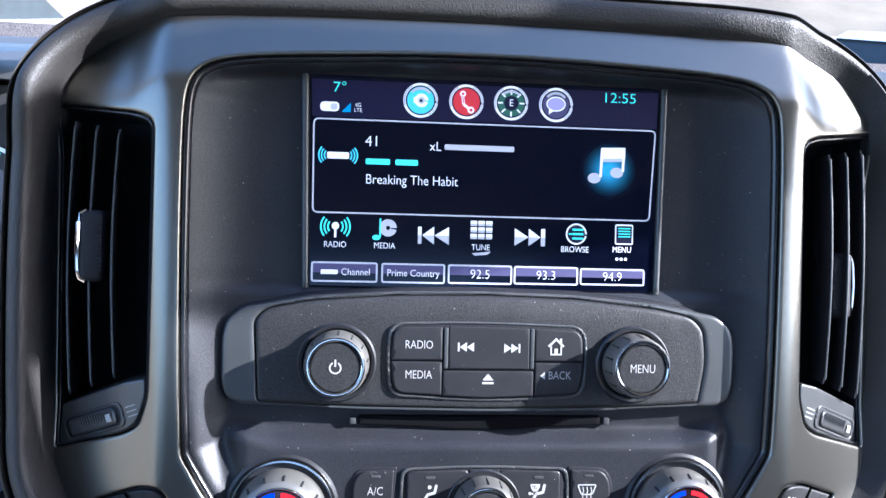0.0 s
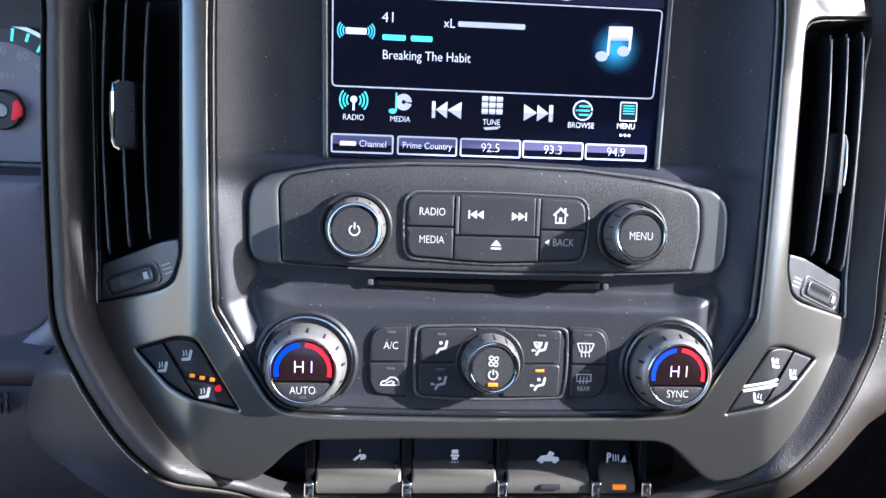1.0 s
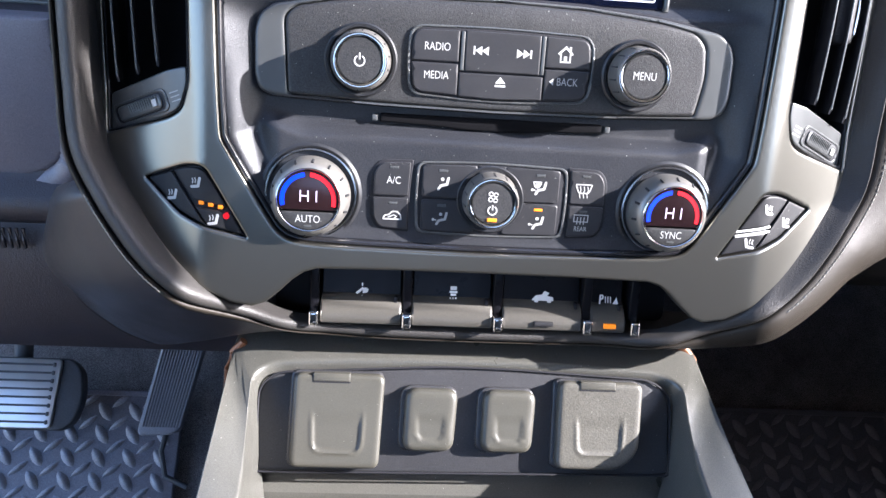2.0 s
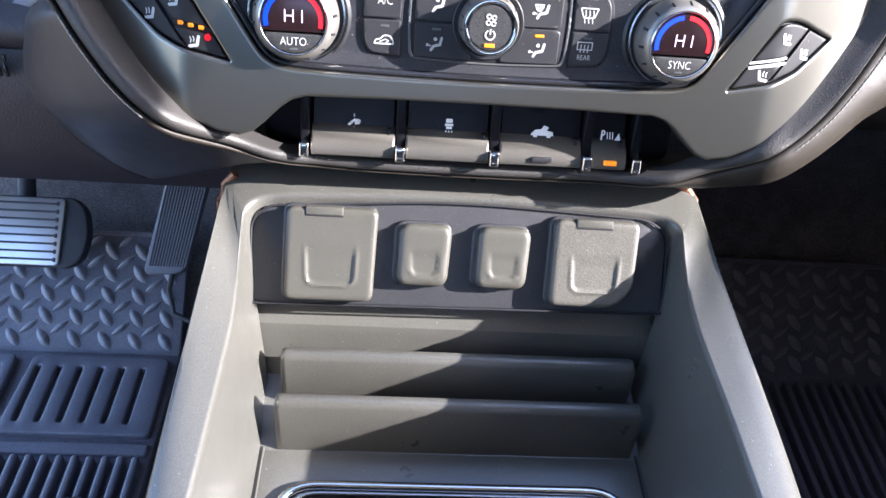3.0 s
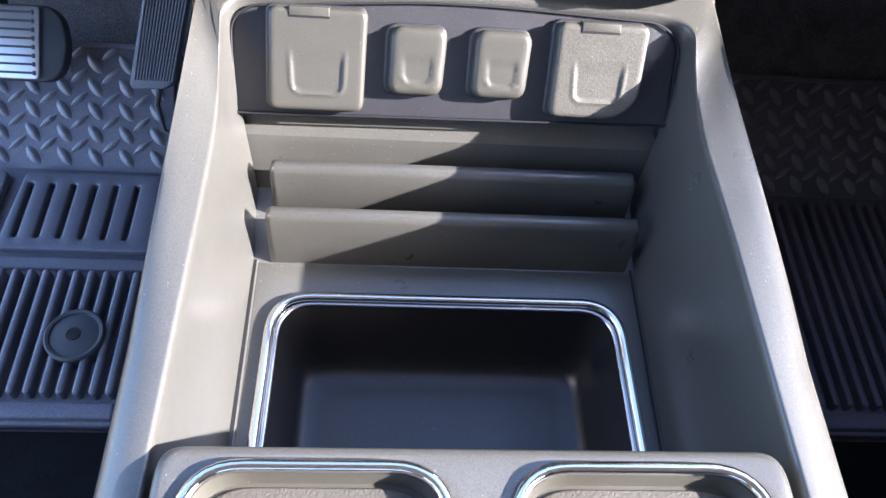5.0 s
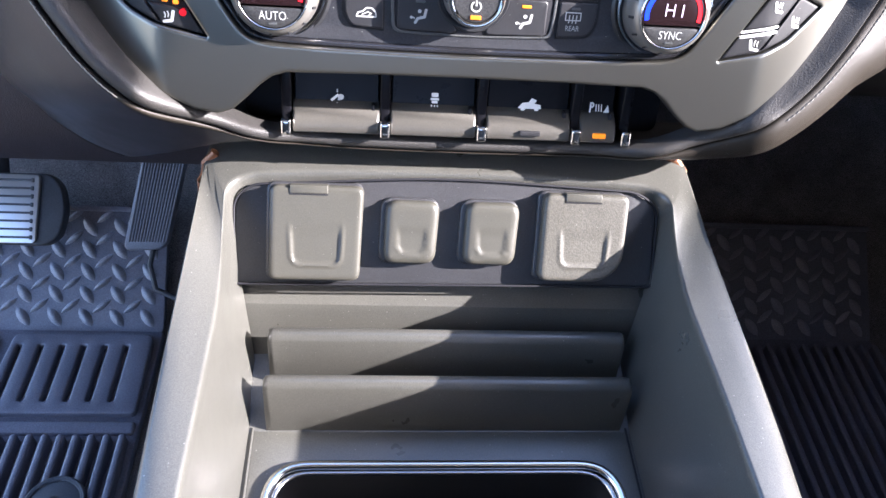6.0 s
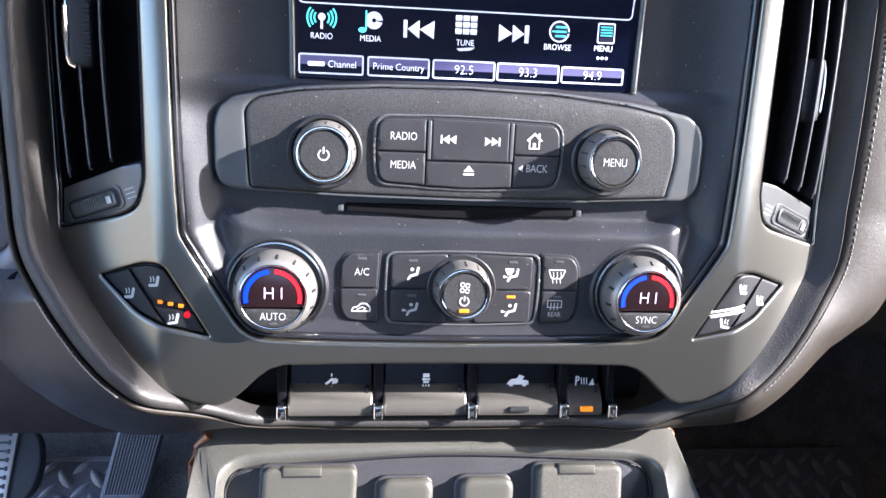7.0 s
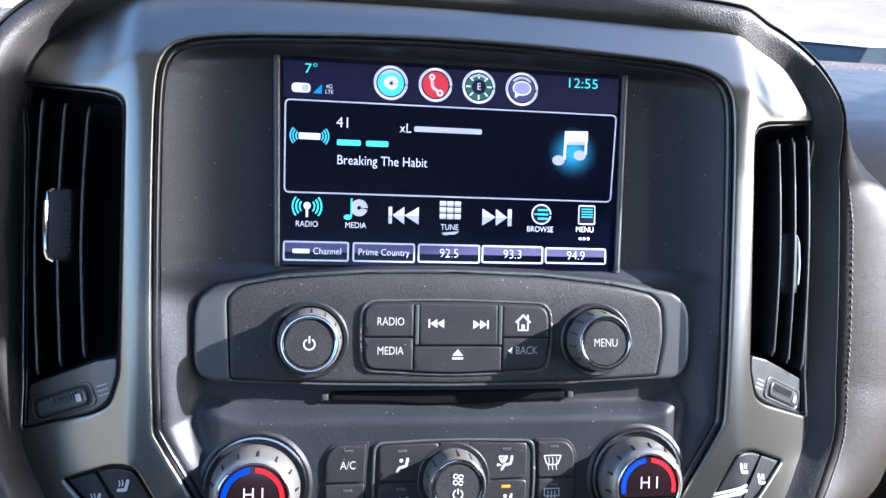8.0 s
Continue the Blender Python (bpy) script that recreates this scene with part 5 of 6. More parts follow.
def switch_shape(u0, u1, ledge):
    """One switch: its glossy upright back, or the rounded ledge below it."""
    prof = ([(-110, -44), (-117, -30), (-131.4, -27.4), (-134.2, -27.0), (-136, -29)] if not ledge else
            [(-133.6, -30), (-133.8, -26.8), (-135.2, -24.4), (-137.8, -21.4), (-141, -18.8), (-144, -17.3), (-146.6, -16.9), (-148.6, -17.5), (-149.8, -19.8), (-150, -30)])
    verts, faces = [], []
    us = [u0, u0 + 0.4, u0 + 1.2, u1 - 1.2, u1 - 0.4, u1]
    dip = [2.0, 0.6, 0, 0, 0.6, 2.0]
    for u, d in zip(us, dip):
        verts += [DASH(u, v, w - d) for v, w in prof]
    k = len(prof)
    faces = [(i * k + j, i * k + j + 1, (i + 1) * k + j + 1, (i + 1) * k + j) for i in range(5) for j in range(k - 1)]
    return verts, faces


marks = [
    [stroke((-3.0, -1.6), (0.4, 1.4), 1.2), disc(1.4, 0.2, 1.4, 10), stroke((0.2, -1.2), (2.6, 1.0), 1.0), stroke((-0.2, 2.4), (-0.2, 4.0), 0.6), stroke((-0.2, -2.4), (-0.2, -4.2), 0.6)],
    [rrect(-1.6, 1.6, 2.0, 4.0, 0.4), rrect(-2.0, 2.0, 0.4, 1.6, 0.3), rrect(-1.4, 1.4, -1.0, 0.2, 0.3), stroke((-1.4, -1.8), (-1.4, -4.2), 0.7), stroke((0.0, -1.8), (0.0, -4.2), 0.7), stroke((1.4, -1.8), (1.4, -4.2), 0.7)],
    [[(-5.4, -1.2), (-3.6, 1.0), (-0.6, 1.4), (0.6, 3.4), (3.2, 2.4), (2.2, 0.8), (5.2, 0.2), (5.6, -1.8), (-5.4, -1.8)], disc(-3.2, -2.0, 1.1, 10), disc(3.4, -2.0, 1.1, 10)],
    [stroke((-4.2, 2.6), (-4.2, -2.4), 0.8), arc(-3.9, 1.3, 0.7, 1.5, -90, 90, 8)] + [stroke((-1.6 + k, 1.8), (-1.2 + k, -1.8), 0.5) for k in (0, 1.3, 2.6)] + [[(2.4, -2.2), (5.4, -2.2), (4.2, 1.6)]],
]
for (u0, u1), polys in zip(((-89.6, -43.6), (-37.8, 8.6), (14.4, 60.8), (66.2, 86.4)), marks):
    # Shade on the back and sun on the ledge are put into their colours.
    k = part("switch", switch_shape(u0, u1, False), SHADED_GLOSS, bank, "glossy black switch with the trim's shade in its colour", sharp=28)
    part("ledge", switch_shape(u0, u1, True), SUNLIT_LEDGE, k, "rounded lower ledge in a paler, sunlit copy of the plastic", sharp=28)
    c = (u0 + u1) / 2 + 0.5
    # Symbols get a brightened white to offset the shade under the trim.
    part("switch_mark", flat(DASH, [[(c + 1.15 * x, -131.6 + 1.15 * y) for x, y in p] for p in polys], -25.2), BRIGHTENED_WHITE, k, "white printed symbol")
    part("switch_peg", bar(DASH, u1 - 4.4, u1 - 2.4, -139, -134, -30, -22, 0.8, 0.5), GAP, k, "small black peg")
    if u0 > 10:
        part("indicator", bar(DASH, c - (5.6 if u0 < 60 else 3.6), c + (5.6 if u0 < 60 else 3.6), -146.2, -143.6, -18, -15.7, 0.4, 0.3), BUTTON if u0 < 60 else LED_AMBER, k, "blank dark indicator" if u0 < 60 else "lit amber light")
for x in (-92.9, -40.7, 11.5, 63.6, 91.6):
    d = part("divider", join(bar(DASH, x - 2.6, x + 2.6, -148, -112, -40, -22, 0.8, 0.8)), SHADED_GLOSS, bank, "glossy black divider")
    part("divider_tip", plate(DASH, rrect(x - 2.7, x + 2.7, -150.2, -141.6, 1.4), w=-14.2, edge=1.4, depth=10), CHROME, d, "chrome tip")

# ---- centre console ----
console = thing("center_console", "grey plastic centre console with raised side rails", "centre console", (0, -0.2, 0.12))


def rail_z(y):
    """The height of the rails along the console."""
    return np.interp(y, [-0.62, -0.36, -0.2, -0.135, -0.115, -0.1, -0.085, -0.07, -0.045], [0.605, 0.605, 0.603, 0.605, 0.609, 0.6165, 0.625, 0.6285, 0.627])


def console_frame():
    """The U-shaped top: two rails and the front deck as one loft from the inner ridge over the top to the outer wall."""
    half = []
    for f in np.linspace(0, 1, 40):
        y = -0.62 + 0.522 * f
        half.append((0.1225 + 0.0045 * smooth01((y + 0.17) / 0.07), y, 0.144, -0.62 + 0.556 * f, float(rail_z(y)), float(np.interp(y, [-0.3, -0.07], [0.5985, 0.6215]))))
    xi, yi, xo, yo, zi, zo = half[-1]
    for f in np.linspace(0, 1, 13)[1:]:
        a, b, c = (1 - f) ** 2, 2 * f * (1 - f), f * f
        half.append((xi * (a + b) + (xi - 0.02) * c, yi * a + -0.0822 * (b + c), xo * (a + b) + (xo - 0.02) * c, yo * a + -0.040 * (b + c), zi + (0.6215 - zi) * f, zo + (0.6265 - zo) * f))
    for f in np.linspace(0, 1, 12)[1:]:
        q = 1 - f
        arch = 0.0022 * (1 - q * q)
        half.append((0.107 * q, -0.0822 + arch, 0.1235 * q, -0.040, 0.6215 + arch, 0.6265))
    left = [(-a, b, -c, d, e, g) for a, b, c, d, e, g in half]
    right = [(a + 0.0035 * smooth01((-0.12 - b) / 0.1), b, c + 0.002 + 0.0045 * smooth01((-0.1 - d) / 0.15), d, e, g) for a, b, c, d, e, g in half[:-1]]
    verts, k, rows = [], 0, left + right[::-1]
    for xi, yi, xo, yo, zi, zo in rows:
        inn, out = np.array((xi, yi)), np.array((xo, yo))
        wide = np.linalg.norm(out - inn)
        n = (out - inn) / wide
        near = smooth01((yi + 0.135) / 0.03)
        fx = (1 - near) * 0.1165 + near * max(0.0, abs(xi) - 0.0035)
        foot = (math.copysign(fx, xi), yi, 0.49 * (1 - near) + near * (zi - 0.03))
        sec = [foot, (0.7 * xi + 0.3 * foot[0], yi, 0.55 * zi + 0.45 * foot[2])]
        for o, z in ((0.0, zi - 0.009), (0.0003, zi - 0.004), (0.001, zi - 0.0016), (0.0022, zi - 0.0003), (0.0038, zi - 0.0002), (0.5 * wide, 0.5 * (zi + zo) + 0.0008), (wide - 0.006, 0.18 * zi + 0.82 * zo),
                     (wide - 0.0034, zo - 0.0006), (wide - 0.0014, zo - 0.0030), (wide - 0.0005, zo - 0.0085), (wide, zo - 0.016), (wide - 0.002, 0.45), (wide - 0.012, 0.12)):
            q = inn + n * o
            sec.append((q[0], q[1], z))
        k = len(sec)
        verts += sec
    return verts, [(i * k + j, (i + 1) * k + j, (i + 1) * k + j + 1, i * k + j + 1) for i in range(len(rows) - 1) for j in range(k - 1)]


part("frame", console_frame(), CONSOLE, console, "smooth grey frame with rounded rails", sharp=60, weld=True)
plate_line = rounded([(-124.6, 21, 10), (-115, 29.6, 8), (-20, 35.6, 40), (20, 35.6, 40), (110, 31.6, 10), (122.5, 23, 10), (123.6, -26, 3), (-125.2, -28.5, 3)], 5)
part("socket_plate", plate(PLATE, [(x * 0.995, y * 0.99) for x, y in plate_line], w=0.3, edge=0.6, depth=6), WELL, console, "dark plate behind the socket lids")
part("plate_groove", tube([PLATE(x, y, 1.6) for x, y in resample(plate_line, 5.0)], 0.0007, 6, True), GAP, console, "thin dark groove round the plate")
# Stepped shelf with two ribs
part("shelf", extrude_profile([(-0.096, 0.562), (-0.1045, 0.5535), (-0.1105, 0.5495), (-0.1148, 0.5465), (-0.1166, 0.542), (-0.1185, 0.524), (-0.124, 0.508), (-0.150, 0.503), (-0.16, 0.498), (-0.172, 0.4955)],
                              -0.1255, 0.1255), CONSOLE, console, "stepped shelf", sharp=30)


def rib(y, z, y2, z2, name):
    prof = [(y + 0.006, z2), (y + 0.0012, z - 0.004), (y + 0.0002, z - 0.0012), (y - 0.0012, z), (y - 0.0045, z - 0.0003), (y - 0.0068, z - 0.0016), (y - 0.0082, z - 0.0042), (y2, z2), (y2 + 0.0015, z2 - 0.004)]
    verts, k = [], len(prof)
    xs = [(-0.1065, 0.004), (-0.1055, 0.0012), (-0.103, 0), (0.1075, 0), (0.110, 0.0012), (0.111, 0.004)]
    for x, drop in xs:
        verts += [(x, yy, zz - drop * (1 if i < 7 else 0)) for i, (yy, zz) in enumerate(prof)]
    faces = [(i * k + j, (i + 1) * k + j, (i + 1) * k + j + 1, i * k + j + 1) for i in range(len(xs) - 1) for j in range(k - 1)]
    faces += [tuple(range(k)), tuple(reversed(range(5 * k, 6 * k)))]
    return part(name, (verts, faces), CONSOLE, console, "raised rib across the shelf", sharp=45)


rib(-0.1290, 0.5425, -0.1425, 0.506, "rib")
rib(-0.1585, 0.5365, -0.1712, 0.4955, "rib")
# Tray floor with the opening of the bin
TRAY = plane_map((0, 0, 0.4955), 90)
bin_line = rounded([(-101, -193.5, 20), (101, -193.5, 20), (104.5, -420, 20), (-104.5, -420, 20)], 20, 8)
part("tray_floor", plate(TRAY, [(-117.5, -163), (117.5, -163), (117.5, -480), (-117.5, -480)], [bin_line], w=0, edge=0.6, depth=3, rim=4), CONSOLE, console, "grey tray floor")
for sign in (-1, 1):
    # Pale left and near-black right: sun and shade are in the seams' colours.
    part("seam", tube([(sign * 0.1145, -0.17, 0.4962), (sign * 0.1140, -0.34, 0.4962)], 0.0007, 6), CONSOLE if sign < 0 else GAP, console, "thin seam along the wall's foot")

# Socket lids
PW = 0.5


def socket_lid(cu, cv, wide, high, label, cut=False):
    ob = thing("socket_lid", label, "socket lid", PLATE(cu, cv - high / 2, 0), group="socket lids")
    tall = wide > 40
    u0, u1, v0, v1 = cu - wide / 2, cu + wide / 2, cv - high / 2, cv + high / 2
    r = 5 if tall else 7
    shape = rounded([(u0, v0, r), (u1 - 2, v0, r), (u1, v1, r), (u0 + 1, v1, r)] if not cut else [(u0, v0, r), (u1 - 13, v0 - 0.4, 12), (u1 - 1.5, v0 + 10, 10), (u1, v1, r), (u0 + 1, v1, r)], r)
    part("base", plate(PLATE, [(cu + (x - cu) * (1.04 if tall else 1.1) - 1.4, cv + (y - cv) * (1.04 if tall else 1.07)) for x, y in shape], w=PW + 2.6, edge=1.4, depth=4), WELL, ob, "dark base")
    c2 = (cu, cv - high * 0.08)
    hw, hh = wide * 0.29, high * 0.25
    loop = resample(rounded([(c2[0] - hw, c2[1] + hh * 1.6, 2), (c2[0] + hw, c2[1] + hh * 1.6, 2), (c2[0] + hw * 0.9, c2[1] - hh, 6), (c2[0] - hw * 0.9, c2[1] - hh, 6)], 4), 1.0)

    def lid_w(u, v):
        d = far([loop], np.stack([u, v], 1))
        inside = within(loop, np.stack([u, v], 1))
        fade = smooth01((c2[1] + hh * 0.9 - v) / (hh * 0.8))
        ridge = np.exp(-(d / (0.9 if tall else 0.8)) ** 2) * (0.7 if tall else 0.6) * fade
        return PW + (10.0 if tall else 9.0) + ridge - 0.6 * inside * fade * smooth01(d / 2)

    lid = part("lid", plate(PLATE, shape, w=lid_w, edge=2.4 if tall else 3.4, depth=8, step=1.3, rim=1.4), LID_GRAIN if cut else LID, ob, "grey grained lid" if cut else "smooth grey lid", sharp=60)
    if tall:
        hu = cu - (2.0 if cut else 4.0)
        part("hinge", bar(PLATE, hu - 10.6, hu + 10.6, v1 - 4.2, v1 + 0.6, PW + 4, PW + 10.6, 0.5, 0.5), LID, lid, "hinge bar")
        part("hinge_gap", bar(PLATE, hu - 10.8, hu + 10.8, v1 - 5.0, v1 - 4.3, PW + 4, PW + 10.3, 0.2, 0.1), GAP, lid, "dark hinge line")
    return ob


socket_lid(-77.8, 3.4, 53.5, 54.5, "large square grey socket lid on the console plate")
socket_lid(-23.6, 5.0, 32.0, 36.6, "small rounded grey socket lid on the console plate")
socket_lid(22.8, 5.2, 32.5, 36.6, "small rounded grey socket lid on the console plate")
socket_lid(77.2, 4.4, 51.6, 51.6, "large grained grey socket lid with a clipped corner", cut=True)

# Storage bin with its chrome rim
storage = thing("storage_bin", "deep black storage bin with a chrome rim in the tray", "storage bin", (0, -0.3, 0.42))
ring_pts = resample(rounded([(-102.5, -195, 24), (102.5, -195, 24), (106, -430, 20), (-106, -430, 20)], 20, 8), 4.0)
part("chrome_rim", tube([TRAY(p[0], p[1], 1.6) for p in ring_pts], 0.0029, 12, True), CHROME, storage, "polished chrome rim")
inner_pts = resample(rounded([(-98.2, -199.5, 21), (98.2, -199.5, 21), (101.5, -430, 20), (-101.5, -430, 20)], 20, 8), 4.0)
part("inner_bead", tube([TRAY(p[0], p[1], 0.6) for p in inner_pts], 0.0016, 10, True), DARK_CHROME, storage, "second bright bead")
levels = [(0.0, 0.0), (0.6, -14), (2.5, -40), (7, -58), (10.5, -63.5), (15, -65.5), (24, -66)]
verts, faces = [], []
cen = inner_pts.mean(0)
for inset, z in levels:
    sx, sy = 1 - inset / 100, 1 - inset / 116
    verts += [TRAY(cen[0] + (p[0] - cen[0]) * sx, cen[1] + (p[1] - cen[1]) * sy, z) for p in inner_pts]
k = len(inner_pts)
faces = [(i * k + j, i * k + (j + 1) % k, (i + 1) * k + (j + 1) % k, (i + 1) * k + j) for i in range(len(levels) - 1) for j in range(k)]
faces.append(tuple((len(levels) - 1) * k + j for j in range(k)))
part("tub", (verts, faces), WELL, storage, "black bin tub", sharp=60, weld=True)

# Cup holder panel
cups = thing("cup_holder_panel", "grey cup holder panel with two chrome-ringed holders", "cup holder", (0, -0.4, 0.6))
CUP = plane_map((0, 0, 0.611), 90)
cup_line = rounded([(-119.5, -322, 10), (119.5, -322, 10), (120, -560, 6), (-120, -560, 6)], 8)
holes = [rounded([(c - 48, -331, 22), (c + 48, -331, 22), (c + 50, -440, 30), (c - 50, -440, 30)], 20, 8) for c in (-60, 60)]
part("panel", plate(CUP, cup_line, holes, w=lambda u, v: -2.2 * smooth01((v + 338) / 16), edge=4, depth=24, step=8, rim=3), CONSOLE, cups, "smooth grey panel", sharp=60)
for h in holes:
    hp = resample(h, 3.0)
    holder = part("holder", join(*[((lambda rows, n: ([q for r in rows for q in r], [(i * n + j, i * n + (j + 1) % n, (i + 1) * n + (j + 1) % n, (i + 1) * n + j) for i in range(len(rows) - 1) for j in range(n)] + [tuple((len(rows) - 1) * n + j for j in range(n))]))(
        [[CUP(hp[:, 0].mean() + (p[0] - hp[:, 0].mean()) * s, hp[:, 1].mean() + (p[1] - hp[:, 1].mean()) * s, z) for p in hp] for s, z in ((0.99, 0), (0.965, -3), (0.95, -7), (0.93, -9))], len(hp)))]), LID, cups, "grey rubber-lined holder")
    part("chrome_ring", tube([CUP(p[0], p[1], 0.6) for p in hp], 0.0026, 10, True), CHROME, holder, "chrome ring")
    mu, mv = hp[:, 0].mean(), hp[:, 1].mean()
    liner = part("liner", plate(CUP, [(mu + (p[0] - mu) * 0.9, mv + (p[1] - mv) * 0.9) for p in hp], w=-7.6, edge=1, depth=1.5), LINER, holder, "beige rubber liner with a woven pattern")
    part("liner_ring", lathe(CUP, mu, mv + 4, [(30, -8), (29.4, -6.6), (27.6, -6.2), (26.6, -7.4), (26.4, -8)], 48), LINER, liner, "raised ring in the liner")

# Copper-coloured slivers where the console meets the dash
for pts in ([(-0.1365, -0.066, 0.6225), (-0.1428, -0.0675, 0.615), (-0.1464, -0.0685, 0.603), (-0.1478, -0.069, 0.588)], [(0.131, -0.057, 0.625), (0.1385, -0.058, 0.621), (0.1445, -0.061, 0.6145)]):
    single("corner_sliver", tube(pts, 0.0028, 12), COPPER,
           "copper-brown sliver at the corner between console and dash", "corner trim", group="corner trims")

# The tunnel under the dash parts the two footwells.
single("wall_tunnel", join(extrude_profile([(-0.046, 0.11), (-0.046, 0.60), (0.05, 0.64), (0.62, 0.64)], -0.126, 0.126),
                           ([(s * 0.126, y, z) for s in (-1, 1) for y, z in ((-0.046, 0.1), (-0.046, 0.60), (0.05, 0.64), (0.64, 0.64), (0.64, 0.1))], [(0, 1, 2, 3, 4), (9, 8, 7, 6, 5)])), DOOR_TRIM,
       "dark plastic tunnel cover under the dash", "wall", kind="structure", sharp=50)

# ---- floor, mats and pedals ----
single("floor", join(extrude_profile([(-1.6, 0.10), (0.21, 0.10), (0.44, 0.29), (0.60, 0.44), (0.64, 0.90)], -0.78, 0.78)), CARPET, "dark brown-grey carpet of the footwell", "floor", kind="structure", sharp=60)
MATP = plane_map((0, 0, 0.112), 90)
TOE = plane_map((0, 0.2, 0.116), 90 - 39)


LOZ = {-1: [], 1: []}


def mat_side(sign, x0, x1, label):
    """A rubber mat: a ribbed heel field, a slotted block, and a toe field with raised lozenges."""
    ob = thing("floor_mat", label, "floor mat", (sign * (x0 + x1) / 2000, 0, 0.112), group="floor mats")
    xa, xb = sorted((sign * x0, sign * x1))
    part("base", plate(MATP, rrect(xa, xb, -136, 203, 14), w=4, edge=2, depth=9, rim=20), MAT_RUBBER, ob, "black rubber sheet")
    part("toe", plate(TOE, rrect(xa, xb, -8, 152, 10), w=4, edge=2, depth=6, rim=20), MAT_RUBBER, ob, "black rubber toe sheet")
    part("toe_edge", bar(TOE, xa, xb, 146, 153, 0, 9, 2, 1.6), MAT_RUBBER, ob, "raised edge")
    for x in np.arange(xa + 12, xb - 8, 16.4):
        if sign > 0 and x > 640:
            break
        part("rib", bar(MATP, x - 4.0, x + 4.0, -108, 40 if sign < 0 else 176, 3, 20, 4, 2.6), MAT_RUBBER, ob)
    if sign < 0:
        part("ridge", bar(MATP, xa + 4, xb - 4, 46, 62, 3, 10, 4, 3), MAT_RUBBER, ob, "raised cross ridge")
    part("heel_ridge", bar(MATP, xa + 4, xb - 4, -132, -114, 3, 14, 4, 3), MAT_RUBBER, ob, "raised heel ridge")
    for bx in ((xa + 8, -496), (-484, xb - 6)) if sign < 0 else ():
        slots = [rrect(x - 3.0, x + 3.0, 86, 166, 2.6) for x in np.arange(bx[0] + 17, bx[1] - 8, 25)]
        part("block", plate(MATP, rounded([(bx[0], 70, 8), (bx[1], 70, 8), (bx[1] - 2, 184, 12), (bx[0] + 6, 184, 12)], 8), slots, w=13, edge=2.6, depth=9, rim=6), MAT_RUBBER, ob, "raised block with slots")
    # raised lozenges, alternately slanted
    for j, row in enumerate(np.arange(12, 132, 28.5)):
        for i, x in enumerate(np.arange(xa + 14, xb - 8, 37.5)):
            for tilt, dx, dv, fat in ((-54, 0, 0, 6.4), (40, 18.7, 14.2, 3.9)):
                cx, v = x + dx, row + dv
                if cx > xb - 10:
                    continue
                loz = [(cx + a * 14.6 * math.cos(radians(tilt)) - b * fat * math.sin(radians(tilt)), v + a * 14.6 * math.sin(radians(tilt)) + b * fat * math.cos(radians(tilt)))
                       for a, b in ((1, 0), (0.7, 0.62), (0.25, 1), (-0.25, 1), (-0.7, 0.62), (-1, 0), (-0.7, -0.62), (-0.25, -1), (0.25, -1), (0.7, -0.62))]
                LOZ[sign].append((loz, cx, v))
    for loz, cx, v in LOZ[sign]:
        mid_ = TOE(cx, v, 9.4)
        rim_ = [TOE(x, y, 4.0) for x, y in loz]
        top_ = [TOE(cx + (x - cx) * 0.55, v + (y - v) * 0.55, 8.6) for x, y in loz]
        n = len(loz)
        # The raised lozenges are paler and smoother than the sheet.
        part("lozenge", (rim_ + top_ + [mid_], [(i, (i + 1) % n, n + (i + 1) % n, n + i) for i in range(n)] + [(n + i, n + (i + 1) % n, 2 * n) for i in range(n)]), PALE_RUBBER, ob, sharp=80)
    if sign < 0:
        anchor = part("anchor", lathe(MATP, -364, -43, [(31, 4), (31, 23), (29, 25), (26, 24.4), (25, 22.6), (22, 23.4), (8, 24.6), (7.4, 23.6), (0, 24)], 40), RUBBER, ob, "round black mat anchor")
        part("anchor_pin", lathe(MATP, -364, -43, [(6.4, 23), (6.2, 25), (0, 25.4)], 24), GAP, anchor, "small centre pin")
    return ob



mat_side(-1, 305, 640, "black rubber driver floor mat with ribs and raised lozenges")
mat_side(1, 305, 640, "black rubber passenger floor mat in deep shade")

# Sheet added over the carpet to stand in for the shade there.
single("floor_shade_sheet", plate(MATP, rrect(-770, 770, -1400, -142, 6), w=2, edge=1, depth=3, rim=60), SHADE_FLOOR, "near-black sheet that stands in for shade on the floor behind the mats", "floor", kind="structure")

# Pedals
BRAKE = plane_map((-0.49, 0.262, 0.258), 48)
brake = thing("brake_pedal", "ribbed bright metal brake pedal with rubber edge", "pedal", (-0.49, 0.3, 0.25))
part("pad", plate(BRAKE, rounded([(-70, -42, 10), (62, -42, 8), (76, -32, 20), (84, -2, 30), (78, 30, 20), (64, 43, 8), (-70, 43, 10)], 8), w=-1, edge=3, depth=12), RUBBER, brake, "black rubber pad")
plate_b = part("face", plate(BRAKE, rounded([(-66, -40), (52, -40), (55, 41), (-66, 41)], 6), w=3, edge=1.6, depth=4), STEEL, brake, "brushed metal face")
for j in range(8):
    v = -33 + j * 9.6
    part("groove", bar(BRAKE, -58, 47, v - 1.3, v + 1.3, 2.4, 3.5, 1.2, 0.4), RUBBER, plate_b, "black rubber line")
    part("groove_end", bar(BRAKE, 45, 48.4, v - 2.6, v + 2.6, 2.4, 4.2, 1.2, 0.5), RUBBER, plate_b, "black rubber stud")
part("arm", tube([(-0.49, 0.29, 0.25), (-0.492, 0.33, 0.30), (-0.495, 0.40, 0.40), (-0.495, 0.46, 0.56)], 0.011, 10), RUBBER, brake, "black pedal arm")
